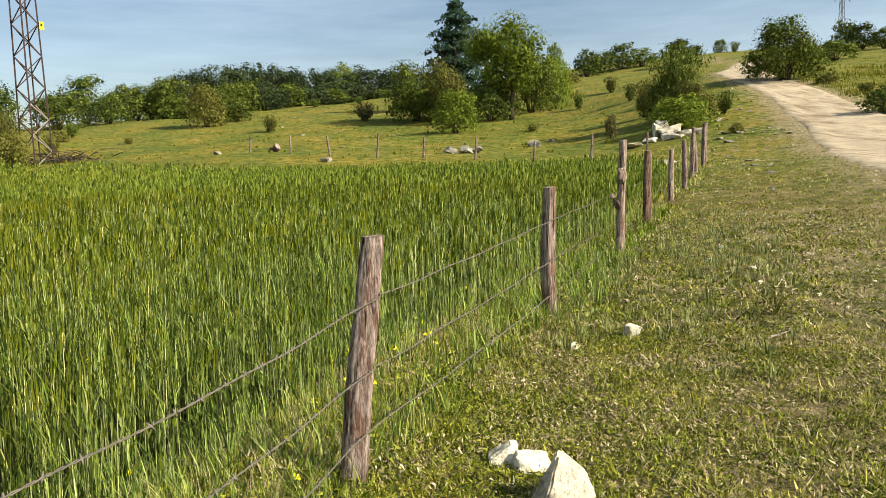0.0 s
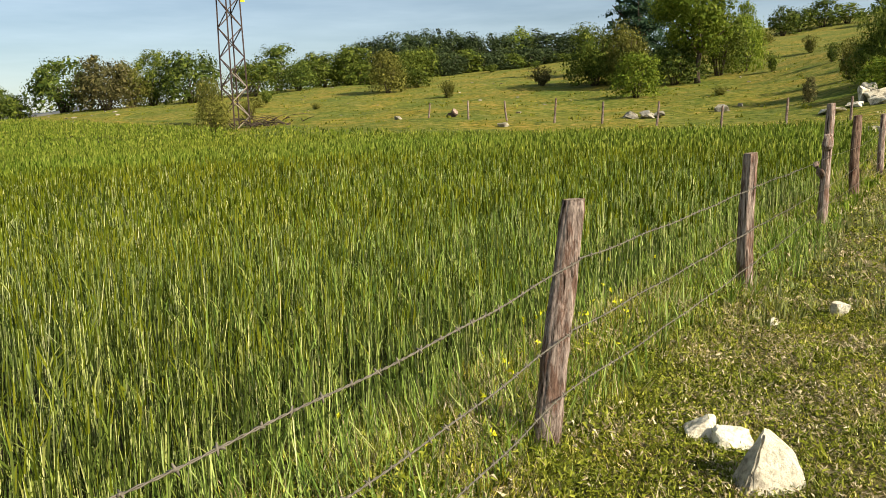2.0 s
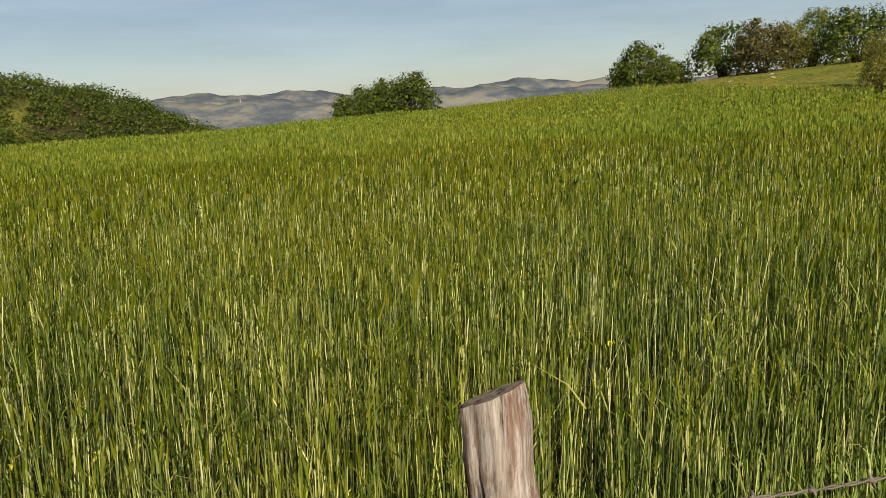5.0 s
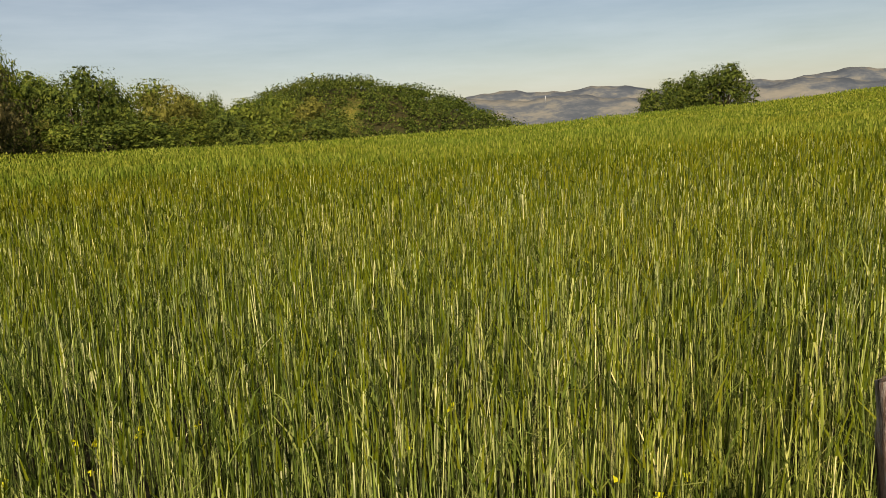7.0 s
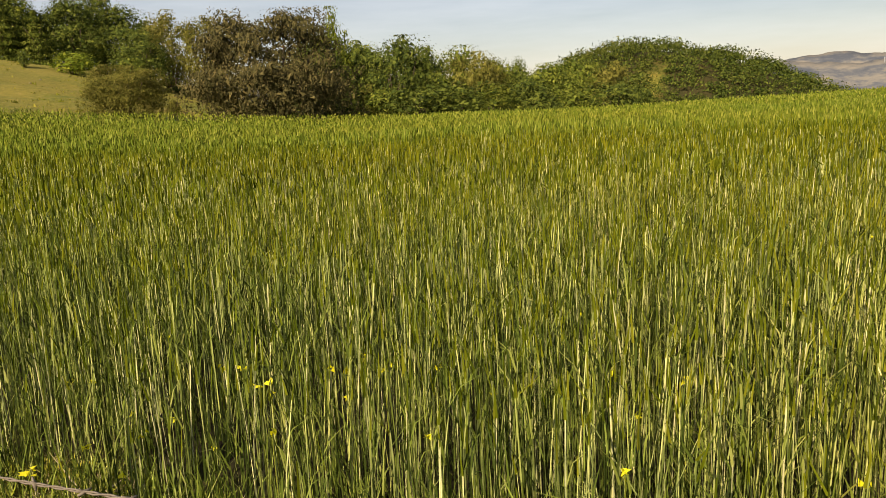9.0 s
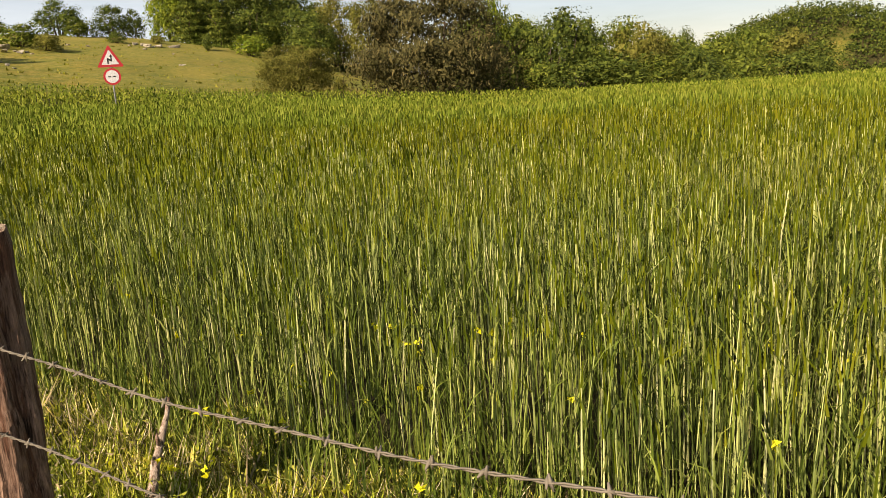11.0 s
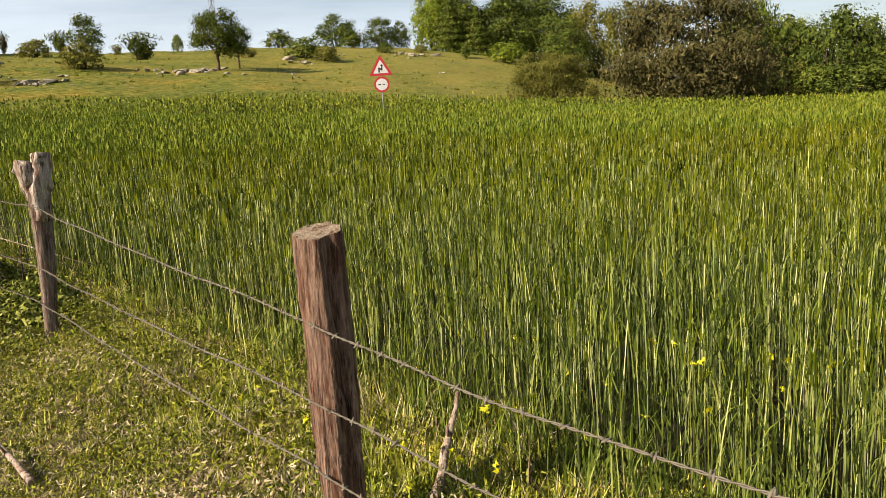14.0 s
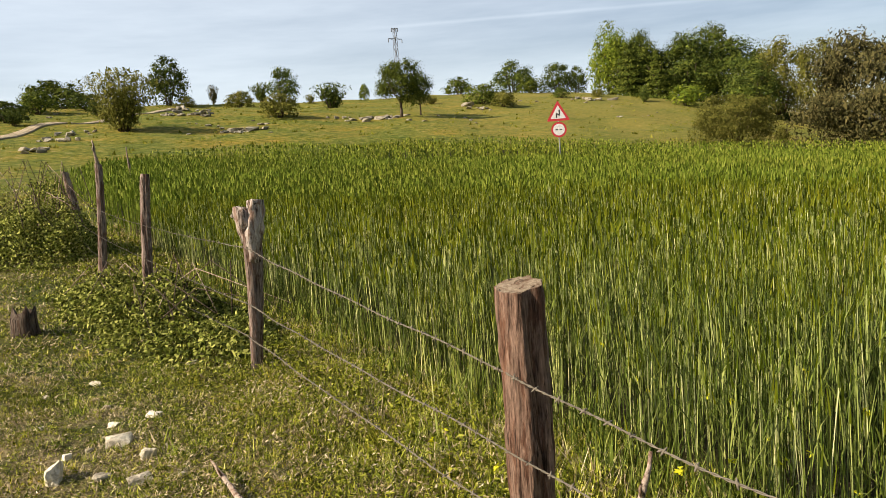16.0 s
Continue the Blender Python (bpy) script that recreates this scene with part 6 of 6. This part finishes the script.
for k, (b, d, n, along, size) in enumerate(((157.3, 74, 12, .9, 1.1), (156.5, 82, 10, .8, 1.2), (153.9, 61, 14, .55, .75), (145.0, 72, 14, .9, .8), (142.8, 73, 7, .6, .7), (165.2, 56, 8, .7, .8), (163.5, 62, 8, .7, .8), (166.3, 48, 6, .5, .7), (129.2, 98, 9, .5, .9), (136.6, 86, 6, .3, .9), (-16.4, 45.2, 7, .7, 1.0), (-2.2, 47.6, 5, .7, .8))):
    rock_ledge(b, d, n, along, size, 300 + k)


# ---- sticks, brushwood, brambles and flowers ----
def stick(a, b, r, seed, label):
    rng = random.Random(seed)
    a, b = Vector(a), Vector(b)
    n = 9
    pts = [a.lerp(b, k / (n - 1)) + Vector((rng.uniform(-1, 1), rng.uniform(-1, 1), rng.uniform(-1, 1))) * r * .28 for k in range(n)]
    bm = bmesh.new()
    tube(bm, pts, [r * (1.15 - .75 * (k / (n - 1)) ** 1.5) * rng.uniform(.85, 1.2) for k in range(n)], 8, .15, seed=seed)
    mid = pts[5]
    tube(bm, [mid, mid + Vector((.03, .02, .05)), mid + Vector((.035, .03, .09))], [r * .5, r * .4, r * .15], 6, .1, seed=seed)
    return tagged(part("stick", bm, M_STICK), label, "stick", "dead sticks")


stick(g(-2.07, -1.95, -.05), g(-2.37, -2.0, .36), .019, 3, "grey dead stick standing slanted in the weeds by the fence")
stick(g(-1.30, -3.50, .03), g(-1.37, -3.98, .10), .014, 4, "grey dead stick lying on the trodden grass")
_w = at(-25.2, 6.7)
stick(_w + Vector((-.15, -.05, .01)), _w + Vector((.12, .1, .03)), .008, 8, "pale dry stalk lying in the grass")


def weed_plant(x, y, tall, wide, seed):
    """A dark leafy weed: arching stems with pointed leaves."""
    rng = np.random.default_rng(seed)
    rnd = random.Random(seed)
    thing = tagged(empty("weed_plant", Matrix.Translation(g(x, y))), "dark green leafy weed clump on the worn verge", "weed")
    p = rng.normal(0, .4, (520, 3)) * np.array([wide, wide, 0])
    p[:, 2] = tall * rng.random(520) * np.exp(-((p[:, :2] / wide) ** 2).sum(1) * .8) * (1 + .5 * lumps(p[:, 0], p[:, 1], .2, 5))
    q, f = leaves_at(p, .015, rng, 0, np.array([.2, -.1, .4]), slim=.5)
    tagged(part("leaves", mesh_from("leaves", q, f, M_LEAF["olive"]), None, thing), kind="stuff")
    for k in range(9):
        bm = bmesh.new()
        a = k * .7
        e = Vector((math.cos(a) * wide * .5, math.sin(a) * wide * .5, tall * rnd.uniform(.6, 1)))
        tube(bm, [(0, 0, 0), e * .5 + Vector((0, 0, .05)), e], [.005, .004, .002], 5)
        part("stem", bm, M_WEED, thing)


_w = at(-24.6, 7.5)
weed_plant(_w.x, _w.y, .24, .27, 4)
stick(g(-3.24, -11.1, 1.35), g(-3.17, -11.05, 1.8), .019, 5, "dark dead branch rising behind a fence post")
stick(g(-8.5, -24.6, -.1), g(-8.35, -24.6, 1.4), .04, 6, "thin dark leaning pole by the brambles")


def tree_stump(x, y):
    """A short rotten stump with a broken top."""
    bm = bmesh.new()
    rng = random.Random(31)
    rings = tube(bm, [(0, 0, -.08), (.0, .0, .05), (.01, .01, .15), (-.01, .0, .26)], [.15, .12, .105, .095], 14, .16, seed=31)
    for v in rings[-1]:
        v.co.z += rng.uniform(-.09, .05)
    ob = part("tree_stump", bm, M_BARK)
    ob.matrix_world = Matrix.Translation(g(x, y))
    return tagged(ob, "dark rotten tree stump standing in the verge weeds", "stump")


tree_stump(-1.53, -8.35)


def sawn_stump(bearing, distance):
    """A short thick stump leaning over, its pale cut end towards the sun."""
    bm = bmesh.new()
    rings = tube(bm, [(-.5, 0, -.1), (-.3, 0, .15), (-.05, -.03, .42), (.12, -.06, .56)], [.46, .40, .36, .34], 16, .14, seed=12)
    bm.faces.ensure_lookup_table()
    next(f for f in bm.faces if len(f.verts) == 16 and rings[-1][0] in f.verts).material_index = 1
    ob = part("tree_stump", bm, M_BARK)
    ob.data.materials.append(M_STICK)
    ob.matrix_world = Matrix.Translation(at(bearing, distance)) @ pose(0, 0, 0, 0, 0, -15) @ Matrix.Diagonal((.66, .66, .66, 1))
    return tagged(ob, "thick leaning stump with a pale sawn end on the pasture", "stump")


sawn_stump(11.1, 51.5)


def far_tower():
    """A slim pale tower on the far ridge."""
    bm = bmesh.new()
    tube(bm, [(0, 0, -6), (0, 0, 8), (0, 0, 14), (0, 0, 16)], [1.7, 1.4, 1.2, .5], 10)
    ob = part("tower", bm, M_GALV)
    ob.matrix_world = Matrix.Translation((-2113.0, 773.2, 33.0))
    return tagged(ob, "slim pale grey tower on the hazy far ridge", "tower")


far_tower()


def brushwood():
    base = at(24.7, 57.5)
    rng = random.Random(9)
    bm = bmesh.new()
    for _ in range(90):
        c = Vector((rng.gauss(0, 1.3), rng.gauss(0, .5), abs(rng.gauss(0, .3))))
        d = Vector((rng.uniform(-1, 1), rng.uniform(-1, 1), rng.uniform(-.1, .5))) * rng.uniform(.4, 1.1)
        tube(bm, [c - d, c + Vector((0, 0, .05)), c + d], [.03, .025, .008], 5, .1, seed=1)
    ob = tagged(part("brushwood_pile", bm, M_BARK), "heap of dead dark branches beside the mast", "brushwood", kind="stuff")
    ob.matrix_world = Matrix.Translation(base)


brushwood()


def bramble(cx, cy, rx, ry, tall, seed, n):
    rng = np.random.default_rng(seed)
    rnd = random.Random(seed)
    thing = tagged(empty("bramble", Matrix.Translation(g(cx, cy))), "tangled bramble thicket with arching stems by the fence", "bramble")
    a, o = rng.uniform(0, 2 * np.pi, n), np.sqrt(rng.random(n)) * rng.uniform(.8, 1.08, n)
    p = np.stack([np.cos(a) * o * rx, np.sin(a) * o * ry, 0 * a], -1)
    mound = tall * np.clip(1 - o ** 1.8, .06, 1) * np.clip(.72 + .34 * lumps(p[:, 0], p[:, 1], .9, seed) + .2 * lumps(p[:, 0], p[:, 1], .3, seed + 1), .15, 1.25)
    p[:, 2] = mound * rng.random(n) ** .33 + .01
    p[:, 2] += height(p[:, 0] + cx, p[:, 1] + cy) - float(height(cx, cy))
    q, f = leaves_at(p, .0195, rng, 0, np.array([.35, -.15, .6]))
    tagged(part("leaves", mesh_from("leaves", q, f, M_LEAF["bramble"]), None, thing), kind="stuff")
    for k in range(30):
        bm = bmesh.new()
        a, o = rnd.uniform(0, 6.28), rnd.uniform(.3, .95)
        s = Vector((rnd.gauss(0, .3) * rx, rnd.gauss(0, .3) * ry, 0))
        e = Vector((math.cos(a) * rx * o, math.sin(a) * ry * o, tall * rnd.uniform(.1, .7)))
        m = (s + e) / 2
        m.z = tall * rnd.uniform(.7, 1.25)
        tube(bm, [s, s.lerp(m, .6), m, m.lerp(e, .6), e], [.007, .006, .005, .004, .002], 4, .1, seed=k)
        part("stem", bm, M_STICK if k % 3 == 0 else M_BARK, thing)


bramble(-2.95, -13.5, 1.15, 1.6, 1.2, 5, 26000)
bramble(-2.72, -8.0, .8, 2.5, .5, 6, 22000)
bramble(-1.3, -14.6, 1.3, 1.9, 1.2, 7, 18000)


def flowers():
    rng = np.random.default_rng(12)
    pts = []
    for cx, cy, sx, sy, n, z0, z1 in ((-.35, 5.4, .5, 1.3, 60, .12, .32), (-.05, 4.45, .15, .2, 14, .3, .42), (-3.1, -.6, .5, 1.0, 26, .22, .5), (-2.15, -1.85, .35, .45, 16, .12, .3), (-2.9, -1.7, .4, .5, 12, .2, .4), (-2.2, -3.6, .25, .6, 8, .1, .25), (-3.3, 1.6, 1.2, 1.2, 12, .5, .75)):
        x, y = rng.normal(cx, sx, n), rng.normal(cy, sy, n)
        keep = np.interp(y, FENCE_Y, FENCE_X) - x > .12
        x, y = x[keep], y[keep]
        pts.append(np.stack([x, y, height(x, y) + rng.uniform(z0, z1, len(x))], -1))
    p = np.concatenate(pts)
    n = len(p)
    petals = np.repeat(p, 5, 0) + rng.normal(0, .007, (5 * n, 3))
    q, f = leaves_at(petals, .012, rng)
    tagged(part("flower_heads", mesh_from("flower_heads", q, f, M_FLOWER), None), "small yellow wildflowers along the fence", "flowers", kind="stuff")
    base = p.copy()
    base[:, 2] = height(p[:, 0], p[:, 1])
    stuff("flower_stems", [strips(base, np.zeros((n, 2)), p[:, 2] - base[:, 2], np.full(n, .004), rng.uniform(0, 3, n), 1, 0, .8)], M_WEED, "thin green flower stems", "flowers")


flowers()
